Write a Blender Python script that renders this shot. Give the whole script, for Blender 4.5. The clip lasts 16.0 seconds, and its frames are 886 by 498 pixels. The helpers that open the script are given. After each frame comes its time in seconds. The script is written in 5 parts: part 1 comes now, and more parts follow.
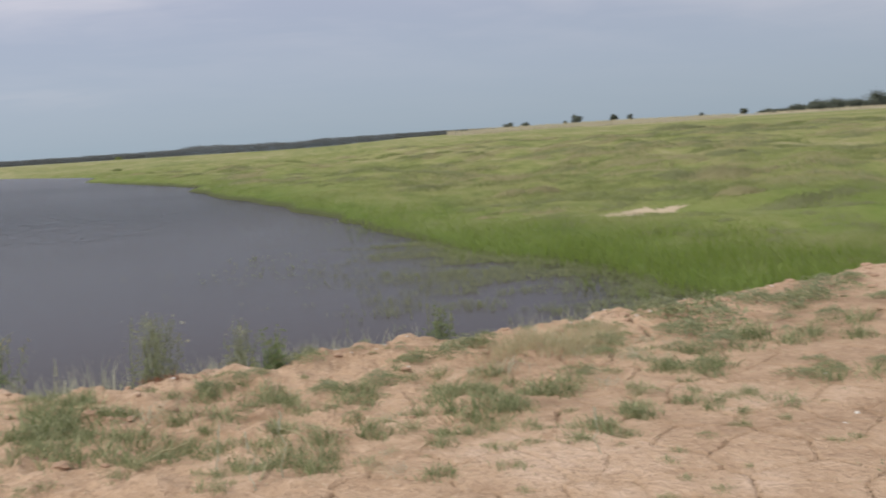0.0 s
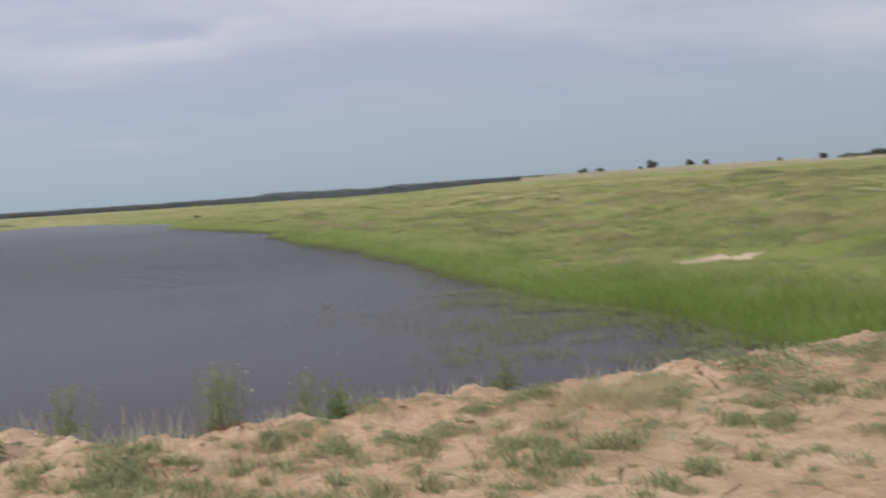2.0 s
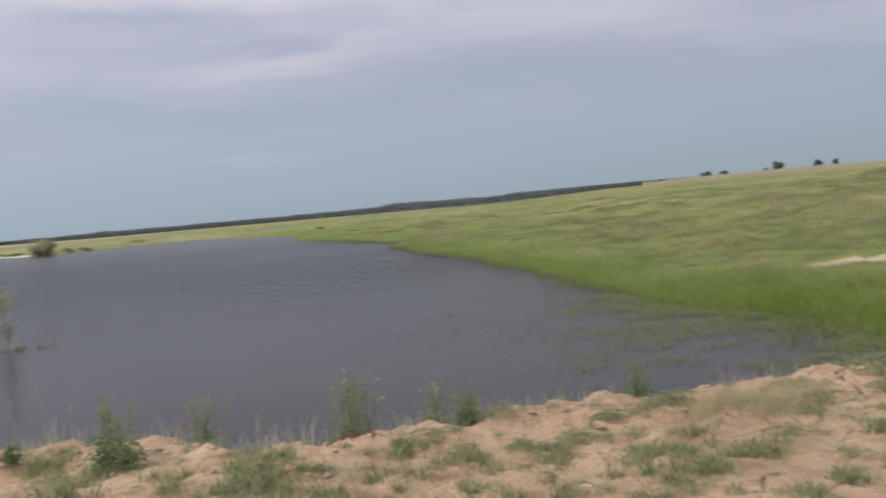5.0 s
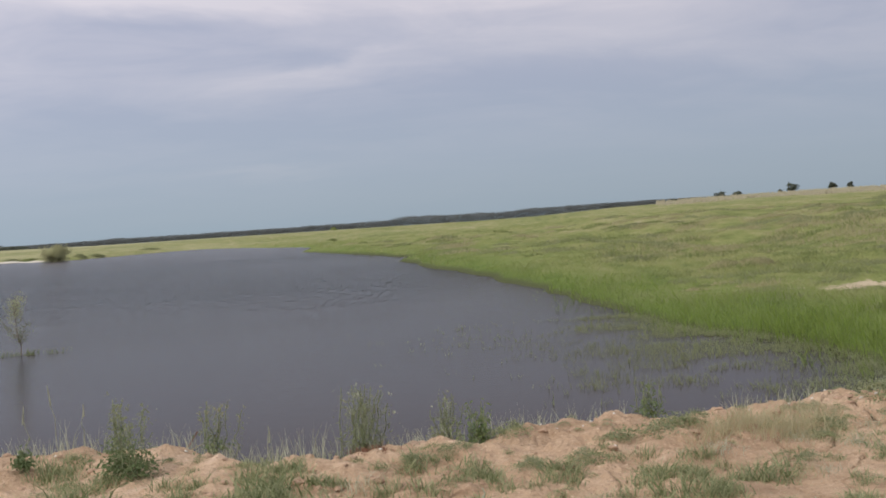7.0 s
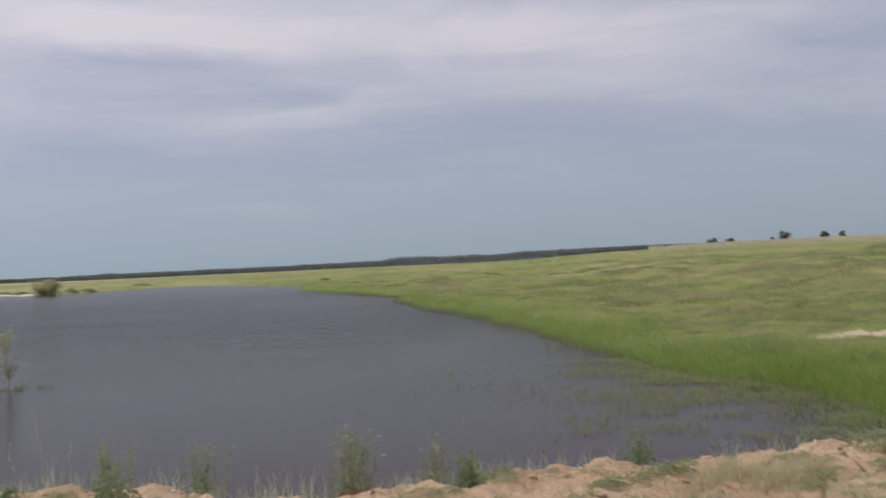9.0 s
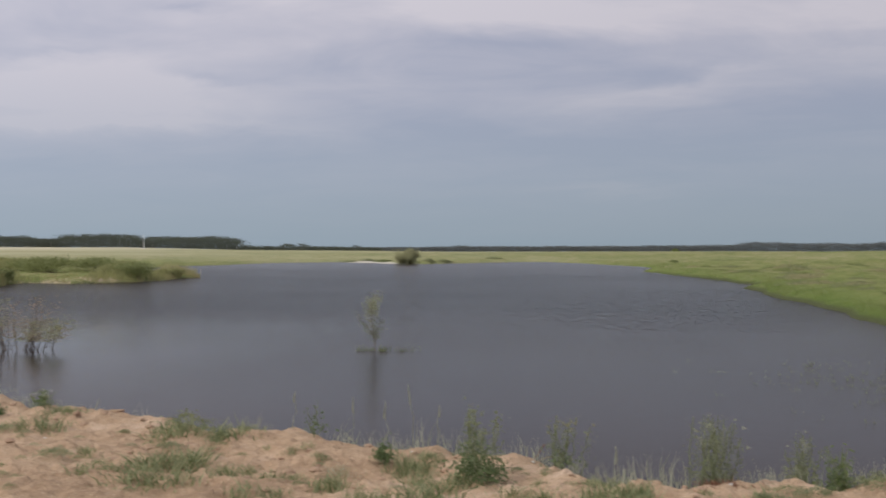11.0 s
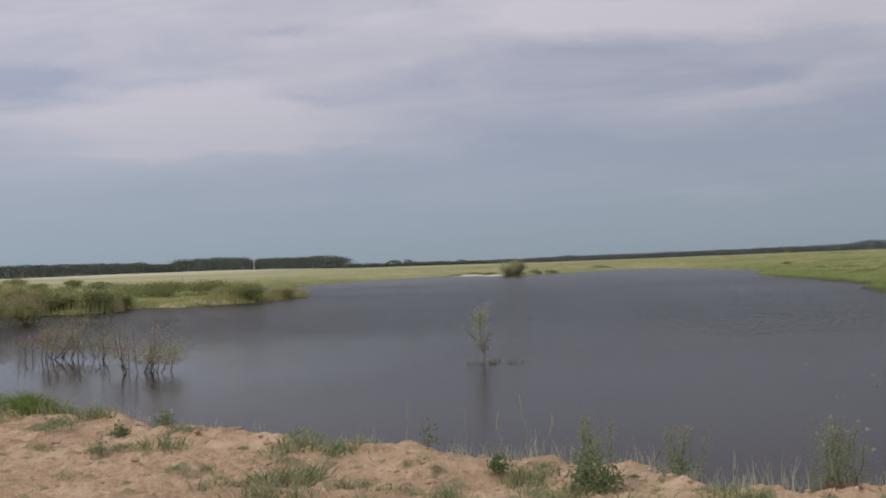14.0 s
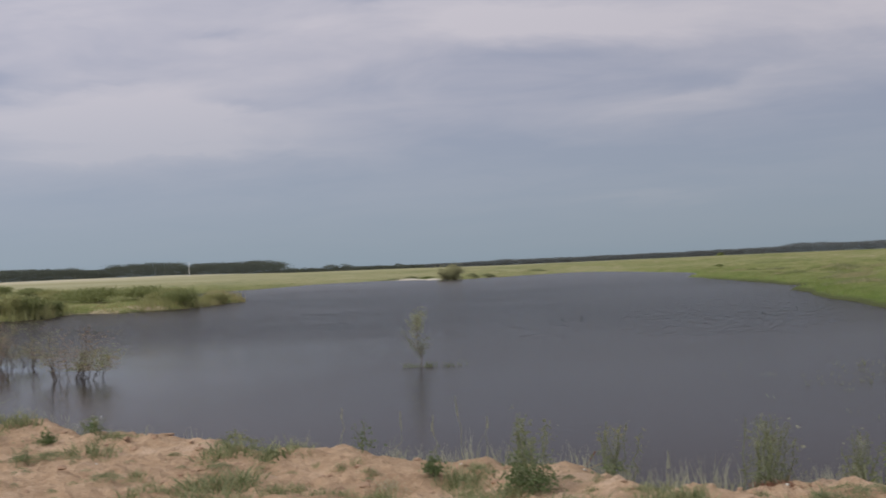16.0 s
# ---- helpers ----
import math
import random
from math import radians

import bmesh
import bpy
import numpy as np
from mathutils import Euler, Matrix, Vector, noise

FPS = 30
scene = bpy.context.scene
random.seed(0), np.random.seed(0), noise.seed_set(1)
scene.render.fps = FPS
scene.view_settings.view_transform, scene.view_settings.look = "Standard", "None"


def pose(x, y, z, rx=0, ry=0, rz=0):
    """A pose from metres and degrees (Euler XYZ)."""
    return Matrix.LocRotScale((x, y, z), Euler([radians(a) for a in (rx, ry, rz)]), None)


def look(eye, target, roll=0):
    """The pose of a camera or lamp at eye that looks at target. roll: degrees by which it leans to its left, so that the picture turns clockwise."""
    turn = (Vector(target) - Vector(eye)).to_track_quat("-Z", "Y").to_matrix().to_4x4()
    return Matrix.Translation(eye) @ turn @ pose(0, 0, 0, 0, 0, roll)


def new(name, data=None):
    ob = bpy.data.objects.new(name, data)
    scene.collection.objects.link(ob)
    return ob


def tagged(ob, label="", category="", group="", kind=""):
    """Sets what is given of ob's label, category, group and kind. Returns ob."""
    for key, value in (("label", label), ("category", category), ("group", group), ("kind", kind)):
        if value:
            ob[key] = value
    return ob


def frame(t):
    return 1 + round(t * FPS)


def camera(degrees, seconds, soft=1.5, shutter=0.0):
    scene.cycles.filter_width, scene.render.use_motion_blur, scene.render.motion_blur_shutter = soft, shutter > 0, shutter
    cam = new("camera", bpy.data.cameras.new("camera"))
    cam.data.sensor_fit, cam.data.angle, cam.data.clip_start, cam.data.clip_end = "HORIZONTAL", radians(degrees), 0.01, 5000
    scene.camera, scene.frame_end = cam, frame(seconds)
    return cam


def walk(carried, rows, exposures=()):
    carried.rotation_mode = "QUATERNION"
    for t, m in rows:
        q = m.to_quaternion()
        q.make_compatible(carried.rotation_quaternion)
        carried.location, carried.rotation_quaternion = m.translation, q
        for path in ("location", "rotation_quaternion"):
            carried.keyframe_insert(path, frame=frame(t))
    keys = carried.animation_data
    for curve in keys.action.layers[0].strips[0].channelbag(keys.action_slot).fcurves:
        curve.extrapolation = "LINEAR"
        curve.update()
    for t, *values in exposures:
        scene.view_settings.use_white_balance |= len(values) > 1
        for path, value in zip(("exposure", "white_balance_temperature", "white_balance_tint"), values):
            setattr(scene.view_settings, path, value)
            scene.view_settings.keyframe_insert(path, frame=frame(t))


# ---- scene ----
# ---- camera: seconds, place, yaw, pitch, lean ----
PATH = [
    (0.0, 0.032, -0.027, 2.975, -12.45, -5.72, 3.47),
    (0.5, 0.032, -0.033, 2.953, -15.59, -5.82, 4.24),
    (1.0, 0.051, -0.022, 2.958, -13.53, -5.26, 4.55),
    (1.5, 0.099, 0.007, 2.984, -12.72, -4.94, 4.84),
    (2.0, 0.112, -0.012, 2.999, -8.81, -3.16, 3.65),
    (2.5, 0.102, -0.012, 3.003, -4.08, -1.94, 3.81),
    (3.0, 0.088, -0.046, 3.005, -3.52, -1.62, 3.87),
    (3.5, 0.093, -0.034, 3.008, -3.97, -1.69, 4.07),
    (4.0, 0.088, -0.043, 2.994, -4.69, -1.78, 4.35),
    (4.5, 0.080, -0.005, 2.987, -5.06, -2.35, 5.03),
    (5.0, 0.068, 0.043, 2.985, -2.71, -2.29, 4.95),
    (5.2, 0.063, 0.039, 2.988, -0.99, -2.16, 4.80),
    (7.3, 0.044, 0.029, 3.006, -2.26, -1.32, 3.65),
    (7.5, 0.045, 0.031, 3.010, -2.67, -1.19, 4.39),
    (8.0, 0.055, 0.020, 2.997, -2.99, -0.80, 4.21),
    (8.5, 0.078, 0.012, 2.999, -4.18, -0.29, 3.67),
    (9.0, 0.042, 0.006, 3.014, -2.66, 0.56, 2.61),
    (9.5, -0.058, 0.055, 3.006, 5.44, 0.96, 2.38),
    (10.0, -0.103, 0.046, 3.031, 10.11, -0.28, 1.70),
    (10.2, -0.112, 0.039, 3.040, 10.55, -0.66, 0.92),
    (12.3, -0.080, -0.032, 3.009, 21.29, 1.48, 0.94),
    (12.5, -0.088, -0.029, 3.013, 20.71, 1.11, 1.32),
    (13.0, -0.100, -0.003, 3.008, 21.47, 0.32, 3.08),
    (13.5, -0.102, 0.008, 3.010, 21.59, 0.10, 3.39),
    (14.0, -0.104, -0.017, 3.013, 20.29, 0.67, 2.26),
    (14.5, -0.100, -0.031, 3.008, 19.84, 1.33, 2.10),
    (15.0, -0.101, -0.023, 3.005, 19.74, 1.22, 2.53),
    (15.5, -0.101, 0.006, 3.002, 19.31, 1.08, 2.94),
    (16.0, -0.100, 0.054, 2.990, 17.10, 0.75, 2.53),
]
cam = camera(43.0, 16.0, soft=1.7, shutter=0.5)
walk(cam, [(t, pose(x, y, z, 0, 0, yaw) @ pose(0, 0, 0, pitch, 0, 0) @ pose(0, 0, 0, 0, roll, 0) @ pose(0, 0, 0, 90, 0, 0))
           for t, x, y, z, yaw, pitch, roll in PATH],
     [(0.0, 0.0), (1.8, 0.0), (3.0, -0.07), (5.0, -0.08), (8.5, -0.13), (9.5, -0.24), (10.2, -0.25), (12.5, -0.49), (13.2, -0.42), (14.5, -0.42), (16.0, -0.46)])


# ---- world and sun ----
SUN_DIR = Vector((-0.55, -0.42, 0.72)).normalized()
world = bpy.data.worlds.new("sky")
scene.world = world
world.use_nodes = True


class Nodes:
    """A thin wrapper to write node trees shortly."""

    def __init__(self, tree):
        self.t = tree
        tree.nodes.clear()

    def add(self, kind, inputs=None, **props):
        n = self.t.nodes.new(kind)
        for k, v in props.items():
            if k == "operation":
                n.operation = v
            elif k == "data_type":
                n.data_type = v
            elif k == "blend":
                n.blend_type = v
            elif k == "feature":
                n.feature = v
            elif k == "attribute_name":
                n.attribute_name = v
            elif k == "sky_type":
                n.sky_type = v
        for k, v in (inputs or {}).items():
            self.put(n.inputs[k], v)
        return n

    def put(self, socket, v):
        if isinstance(v, bpy.types.NodeSocket):
            self.t.links.new(v, socket)
        else:
            socket.default_value = v

    def math(self, op, a, b=0.0, c=0.0):
        return self.add("ShaderNodeMath", {0: a, 1: b, 2: c}, operation=op).outputs[0]

    def vmath(self, op, a, b=(0, 0, 0)):
        return self.add("ShaderNodeVectorMath", {0: a, 1: b}, operation=op).outputs[0]

    def mix(self, f, a, b, blend="MIX"):
        n = self.add("ShaderNodeMixRGB", {0: f, 1: a, 2: b}, blend=blend)
        return n.outputs[0]

    def noise(self, vec, scale, detail=3.0, rough=0.55, distort=0.0):
        n = self.add("ShaderNodeTexNoise", {"Vector": vec, "Scale": scale, "Detail": detail, "Roughness": rough, "Distortion": distort})
        return n.outputs[0]

    def ramp(self, f, stops):
        n = self.add("ShaderNodeValToRGB", {0: f})
        e = n.color_ramp.elements
        while len(e) < len(stops):
            e.new(0.5)
        for i, (p, c) in enumerate(stops):
            e[i].position = p
            e[i].color = (*c, 1) if len(c) == 3 else c
        return n.outputs[0]

    def map(self, f, a, b, c=0.0, d=1.0):
        n = self.add("ShaderNodeMapRange", {0: f, 1: a, 2: b, 3: c, 4: d})
        return n.outputs[0]


w = Nodes(world.node_tree)
co = w.add("ShaderNodeTexCoord").outputs["Generated"]
xyz = w.add("ShaderNodeSeparateXYZ", {0: co})
up = w.math("MAXIMUM", xyz.outputs[2], 0.0)
sky = w.add("ShaderNodeTexSky", sky_type="NISHITA")
sky.sun_disc = False
sky.sun_elevation = math.asin(SUN_DIR.z)
sky.sun_rotation = math.atan2(SUN_DIR.x, SUN_DIR.y)
clear = w.mix(1.0, sky.outputs[0], (0.075, 0.075, 0.075, 1), "MULTIPLY")
# cloud layer seen in perspective: streaks that widen overhead
lift = w.math("ADD", up, 0.16)
plane = w.add("ShaderNodeCombineXYZ", {0: w.math("DIVIDE", xyz.outputs[0], lift), 1: w.math("DIVIDE", xyz.outputs[1], lift), 2: 3.7}).outputs[0]
big = w.noise(w.vmath("MULTIPLY", plane, (0.55, 1.0, 1.0)), 0.75, 4.5, 0.53, 0.6)
fine = w.noise(w.vmath("MULTIPLY", plane, (0.8, 1.0, 1.0)), 2.4, 4.5, 0.6, 0.5)
dens = w.math("ADD", w.math("MULTIPLY", big, 0.6), w.math("MULTIPLY", fine, 0.4))
veil = w.math("MULTIPLY", w.map(dens, 0.42, 0.60), w.map(up, 0.03, 0.20, 0.15, 1.0))
# the longer cloud bands: bearing, height, half length, half depth (degrees), tilt, weight
BANDS = [(-32, 7.4, 10, 2.0, 0.0, 0.85), (-3, 7.6, 8.5, 0.75, 0.035, 0.5), (-6.5, 3.0, 3.5, 0.3, 0.0, 0.3), (6, 11.2, 14, 1.3, -0.03, 0.75), (-15, 12.2, 11, 1.1, 0.0, 0.65), (33, 6.2, 7, 1.2, -0.05, 0.9),
         (13, 8.0, 8, 1.2, -0.1, 0.4), (-28, 11.6, 1.8, 0.25, 0.06, -0.4), (-20.5, 13.4, 2.2, 0.3, 0.05, -0.4), (23, 10.4, 5, 1.0, 0.0, -0.45), (-9, 4.9, 12, 0.9, 0.0, -0.2),
         (-39.8, 9.4, 2.8, 0.7, 0.05, -0.75), (-31, 6.0, 9, 0.35, 0.0, 0.4), (-27.0, 8.5, 2.0, 0.35, 0.0, -0.35), (-34.0, 9.3, 2.6, 0.2, 0.0, -0.25),
         (-9.5, 10.3, 7, 0.6, -0.01, -0.4), (-3, 8.0, 4.5, 0.32, 0.11, 0.3), (-20.0, 13.7, 1.6, 0.2, 0.1, -0.5), (-24, 10.2, 5, 0.4, 0.05, 0.25)]
bearing = w.math("MULTIPLY", w.math("ARCTAN2", xyz.outputs[0], xyz.outputs[1]), 57.2958)
above = w.math("MULTIPLY", w.math("ARCSINE", xyz.outputs[2]), 57.2958)
ragged = w.noise(plane, 1.6, 5.0, 0.6, 0.8)
above = w.math("ADD", above, w.math("MULTIPLY", w.math("SUBTRACT", ragged, 0.5), 2.6))
thick = w.math("MULTIPLY", veil, 0.72)
for b_az, b_el, b_len, b_deep, b_tilt, b_weight in BANDS:
    along = w.math("DIVIDE", w.math("SUBTRACT", bearing, b_az), b_len)
    across = w.math("DIVIDE", w.math("SUBTRACT", w.math("SUBTRACT", above, b_el), w.math("MULTIPLY", along, b_tilt * b_len)), b_deep)
    spread = w.math("EXPONENT", w.math("MULTIPLY", w.math("ADD", w.math("MULTIPLY", along, along), w.math("MULTIPLY", across, across)), -1.0))
    thick = w.math("ADD", thick, w.math("MULTIPLY", spread, b_weight))
thick = w.math("MINIMUM", w.math("MAXIMUM", thick, 0.0), 1.0)
base = w.ramp(up, [(0.0, (0.285, 0.36, 0.435)), (0.06, (0.32, 0.372, 0.468)), (0.13, (0.35, 0.38, 0.49)), (0.22, (0.415, 0.425, 0.53)), (0.35, (0.47, 0.48, 0.57)), (1.0, (0.65, 0.66, 0.70))])
over = w.ramp(up, [(0.0, (0.34, 0.39, 0.46)), (0.09, (0.47, 0.475, 0.55)), (0.18, (0.625, 0.59, 0.65)), (0.3, (0.71, 0.67, 0.725)), (1.0, (0.95, 0.92, 0.93))])
cloud = w.mix(thick, base, over)
glow = w.add("ShaderNodeVectorMath", {0: co, 1: (SUN_DIR.x / 0.69, SUN_DIR.y / 0.69, 0.0)}, operation="DOT_PRODUCT").outputs["Value"]
scatter = w.math("ADD", 1.0, w.math("MULTIPLY", w.math("ADD", glow, 0.78), 0.27))
cloud = w.mix(1.0, cloud, w.add("ShaderNodeCombineXYZ", {0: scatter, 1: scatter, 2: scatter}).outputs[0], "MULTIPLY")
both = w.mix(0.88, clear, cloud)
bg = w.add("ShaderNodeBackground", {0: both, 1: 1.16})
w.t.links.new(bg.outputs[0], w.add("ShaderNodeOutputWorld").inputs[0])

sun = new("sun", bpy.data.lights.new("sun", "SUN"))
sun.data.energy = 2.3
sun.data.angle = radians(4.0)
sun.data.color = (1.0, 0.93, 0.82)
sun.matrix_world = look(SUN_DIR * 50, (0, 0, 0))


# ---- plan: the edge of the dam and the shore of the pond ----
EDGE = [(-30, 21), (-16, 14.6), (-12, 12.2), (-10.6, 11.55), (-9.9, 11.33), (-8.95, 10.85), (-8.6, 11.15), (-8.4, 11.2), (-7.85, 10.69), (-7.2, 10.17), (-6.9, 10.25), (-6.45, 10.13),
        (-5.9, 10.0), (-5.35, 9.68), (-4.85, 9.37), (-4.3, 9.37), (-4.0, 9.57), (-3.6, 9.15), (-3.2, 8.86), (-2.9, 8.83), (-2.5, 8.93), (-2.15, 8.85), (-1.75, 8.7), (-1.45, 8.4), (-1.2, 8.08), (-1.0, 7.93)]
EDGE += [(-0.75, 7.95), (-0.5, 7.78), (-0.2, 7.93), (0.05, 8.3), (0.28, 8.37), (0.47, 8.04), (0.68, 8.35), (0.85, 8.62), (1.05, 8.7), (1.25, 8.7), (1.42, 8.5), (1.6, 8.74), (1.88, 8.57), (2.3, 8.6), (2.6, 8.62),
         (2.9, 8.85), (3.15, 8.93), (3.45, 9.17), (3.7, 9.06), (3.9, 9.03), (4.3, 9.25), (4.75, 9.5), (5.2, 9.75), (5.75, 9.93), (6.1, 9.95), (6.65, 10.35), (6.85, 10.45), (7.1, 10.1), (8, 10.6), (10, 11.6), (14, 13.5), (30, 20)]
EDGE_X, EDGE_Y = zip(*EDGE)
SHORE = [(9.5, 11), (8.6, 14.5), (8.2, 18.4), (8.25, 20), (8.3, 22.3), (7.75, 24), (7.1, 26), (6.6, 29.5), (6.2, 31.5), (5.9, 33.8), (5.65, 37.8), (5.35, 44.6), (4.75, 50.5), (3.7, 59), (2.0, 70), (0.9, 79),
         (0.1, 86.5), (1.3, 91), (-0.3, 97.5), (-2.7, 107), (-6.2, 121), (-8.6, 130), (-12.4, 143), (-10.5, 152), (-15.6, 180), (-19.1, 186), (-26.2, 205), (-34.4, 224)]
SHORE += [(-42, 234), (-48.7, 224), (-52, 212), (-55, 206), (-57.5, 197), (-64, 206), (-69, 214.5), (-79, 221), (-88.5, 214), (-90, 204), (-88.5, 188), (-88, 177), (-90, 165), (-86, 142), (-72, 124), (-60, 113),
          (-55, 106.5), (-53.5, 103), (-53.5, 97), (-52, 91), (-52.6, 87), (-54.3, 82.8), (-59, 84.5), (-59.5, 81), (-57.4, 76.5), (-58, 73.5), (-64, 74), (-70, 70), (-66, 52), (-48, 32), (-30, 19), (-16, 13)]
SHORE += [(-8, 10.5), (0, 8.5), (5, 9)]
# how high the land rises against the sky, by bearing
CREST_AZ = [-60, -41, -36, -31, -25, -19, -15, -10, 0, 4, 7, 9, 11, 13, 15, 18, 24, 34, 60]
CREST_EL = [0.08, 0.07, 0.08, 0.05, -0.11, -0.16, -0.21, -0.21, -0.20, -0.21, -0.17, -0.08, 0.02, 0.06, 0.12, 0.14, 0.12, 0.06, 0.05]


def lattice(ix, iy, seed):
    h = (ix * 374761393 + iy * 668265263 + seed * 974711) & 0x7FFFFFFF
    h = ((h ^ (h >> 13)) * 1274126177) & 0x7FFFFFFF
    return ((h ^ (h >> 16)) & 0xFFFF) / 65535.0


def vnoise(x, y, seed=0):
    x, y = np.asarray(x, float), np.asarray(y, float)
    ix, iy = np.floor(x).astype(np.int64), np.floor(y).astype(np.int64)
    fx, fy = x - ix, y - iy
    fx, fy = fx * fx * (3 - 2 * fx), fy * fy * (3 - 2 * fy)
    a, b = lattice(ix, iy, seed), lattice(ix + 1, iy, seed)
    c, d = lattice(ix, iy + 1, seed), lattice(ix + 1, iy + 1, seed)
    return (a * (1 - fx) + b * fx) * (1 - fy) + (c * (1 - fx) + d * fx) * fy - 0.5


def fbm(x, y, seed=0, octaves=4):
    return sum(vnoise(x * 2 ** k, y * 2 ** k, seed + k) / 2 ** k for k in range(octaves))


def shore_distance(x, y):
    """Signed distance to the shoreline, positive on land."""
    x, y = np.asarray(x, float), np.asarray(y, float)
    x, y = x + 0.8 * vnoise(x / 2.2, y / 2.2, 5) * np.clip((y - 14) / 20, 0, 1), y + 0.0
    best, inside = np.full(x.shape, 1e18), np.zeros(x.shape, bool)
    for (x0, y0), (x1, y1) in zip(SHORE, SHORE[1:] + SHORE[:1]):
        dx, dy = x1 - x0, y1 - y0
        t = np.clip(((x - x0) * dx + (y - y0) * dy) / (dx * dx + dy * dy), 0, 1)
        best = np.minimum(best, (x - x0 - t * dx) ** 2 + (y - y0 - t * dy) ** 2)
        cut = ((y0 > y) != (y1 > y)) & (x < (x1 - x0) * (y - y0) / (y1 - y0 + 1e-12) + x0)
        inside ^= cut
    return np.sqrt(best) * np.where(inside, -1, 1)


def natural_height(x, y, d):
    """Meadow and pond bed."""
    right = np.clip((x + 10) / 40, 0, 1)
    reach = 75 * right + 260 * (1 - right)
    out = np.maximum(d, 0)
    rise = 2.75 * (1 - np.exp(-out / reach))
    bank = np.interp(y, [25, 50], [0.22, 0.42]) * (1 - np.exp(-out / np.interp(y, [25, 50], [1.6, 0.8])))
    bumps = (0.95 * fbm(x / 9.0, y / 9.0, 11) + 0.34 * fbm(x / 2.6, y / 2.6, 13, 2)) * np.clip(out / 10, 0, 1) * np.clip(1.2 - out / 90, 0.15, 1)
    swell = 1.1 * fbm(x / 130.0, y / 130.0, 23, 2) * np.clip(out / 150, 0, 1)
    R = np.hypot(x, y)
    az = np.degrees(np.arctan2(x, y))
    hill = 1.15 * np.clip((az - 8) / 7, 0, 1) * np.clip((R - 110) / 300, 0, 1)
    cap = 3.0 + np.tan(np.radians(np.interp(az, CREST_AZ, CREST_EL))) * R - 0.0006 * np.maximum(R - 420, 0)
    land = 0.02 + bank + rise + bumps + swell + hill
    land = np.where(R > 90, np.minimum(land, cap + 0.25 * np.clip(bumps, -0.3, 0.3)), land)
    return np.where(d > 0, land, np.maximum(0.35 * d, -0.9) - 0.03)


def dam_profile(x, y):
    s = y - np.interp(x, EDGE_X, EDGE_Y)
    fall = 0.85 * np.log1p(np.exp(np.clip(s / 0.07, -40, 40))) * 0.07
    fall = np.where(s > 2.5, 0.85 * s, fall)
    rim = 0.05 * np.exp(-((s + 0.35) / 0.4) ** 2)
    back = 0.12 * np.clip(-y - 4, 0, 12)
    return 1.36 + rim - fall - back


def dam_height(x, y):
    """The dam's top with ruts, clods and the drying cracks of its bare crust."""
    s = y - np.interp(x, EDGE_X, EDGE_Y)
    near = np.exp(-(np.maximum(-s, 0) / 1.8))
    z = dam_profile(x, y) + (0.04 + 0.03 * near) * fbm(x / 0.9, y / 0.9, 41, 4) * np.exp(-np.maximum(s, 0) * 0.8)
    crust = np.clip((x * 0.9 - y + 5.6) / 1.6, 0, 1)
    rough = np.clip((-x - 1.0) / 3, 0, 1)
    z = z + ((0.08 - 0.02 * rough) * fbm(x / 0.26, y / 0.26, 47, 3) + (0.045 + 0.02 * rough) * np.maximum(vnoise(x / 0.11, y / 0.11, 43), 0) + 0.04 * rough * np.maximum(vnoise(x / 0.075, y / 0.075, 45) - 0.1, 0) + 0.055 * np.maximum(vnoise(x / 0.06, y / 0.06, 49) - 0.05, 0)) * (1 - 0.88 * crust)
    return z


def cracks(x, y):
    """0 on the crust, up to 1 in the middle of a drying crack."""
    wx, wy = x + 0.07 * fbm(x / 0.3, y / 0.3, 61, 2), y + 0.07 * fbm(x / 0.3, y / 0.3, 67, 2)
    u, v = wx / 0.40, wy / 0.40
    iu, iv = np.floor(u).astype(np.int64), np.floor(v).astype(np.int64)
    f1, f2 = np.full(x.shape, 9.0), np.full(x.shape, 9.0)
    for a in (-1, 0, 1):
        for b in (-1, 0, 1):
            px = iu + a + lattice(iu + a, iv + b, 71)
            py = iv + b + lattice(iu + a, iv + b, 73)
            d = np.hypot(u - px, v - py)
            f2 = np.minimum(f2, np.maximum(f1, d))
            f1 = np.minimum(f1, d)
    line = np.clip(1.2 - (f2 - f1) / 0.036, 0, 1)
    open_ = np.clip(0.85 + 1.3 * fbm(x / 0.8, y / 0.8, 79, 2), 0.2, 1)
    bare = np.clip((x * 0.9 - y + 6.6) / 1.2, 0, 1) * np.clip((y - 3.75) / 0.2, 0, 1) * np.clip((5.7 - x) / 0.3, 0, 1) * np.clip((x - 0.3) / 0.3, 0, 1)
    return line * open_ * bare


# ---- materials ----
def material(name):
    m = bpy.data.materials.new(name)
    m.use_nodes = True
    return m, Nodes(m.node_tree)


def finish(k, shader):
    k.t.links.new(shader, k.add("ShaderNodeOutputMaterial").inputs[0])


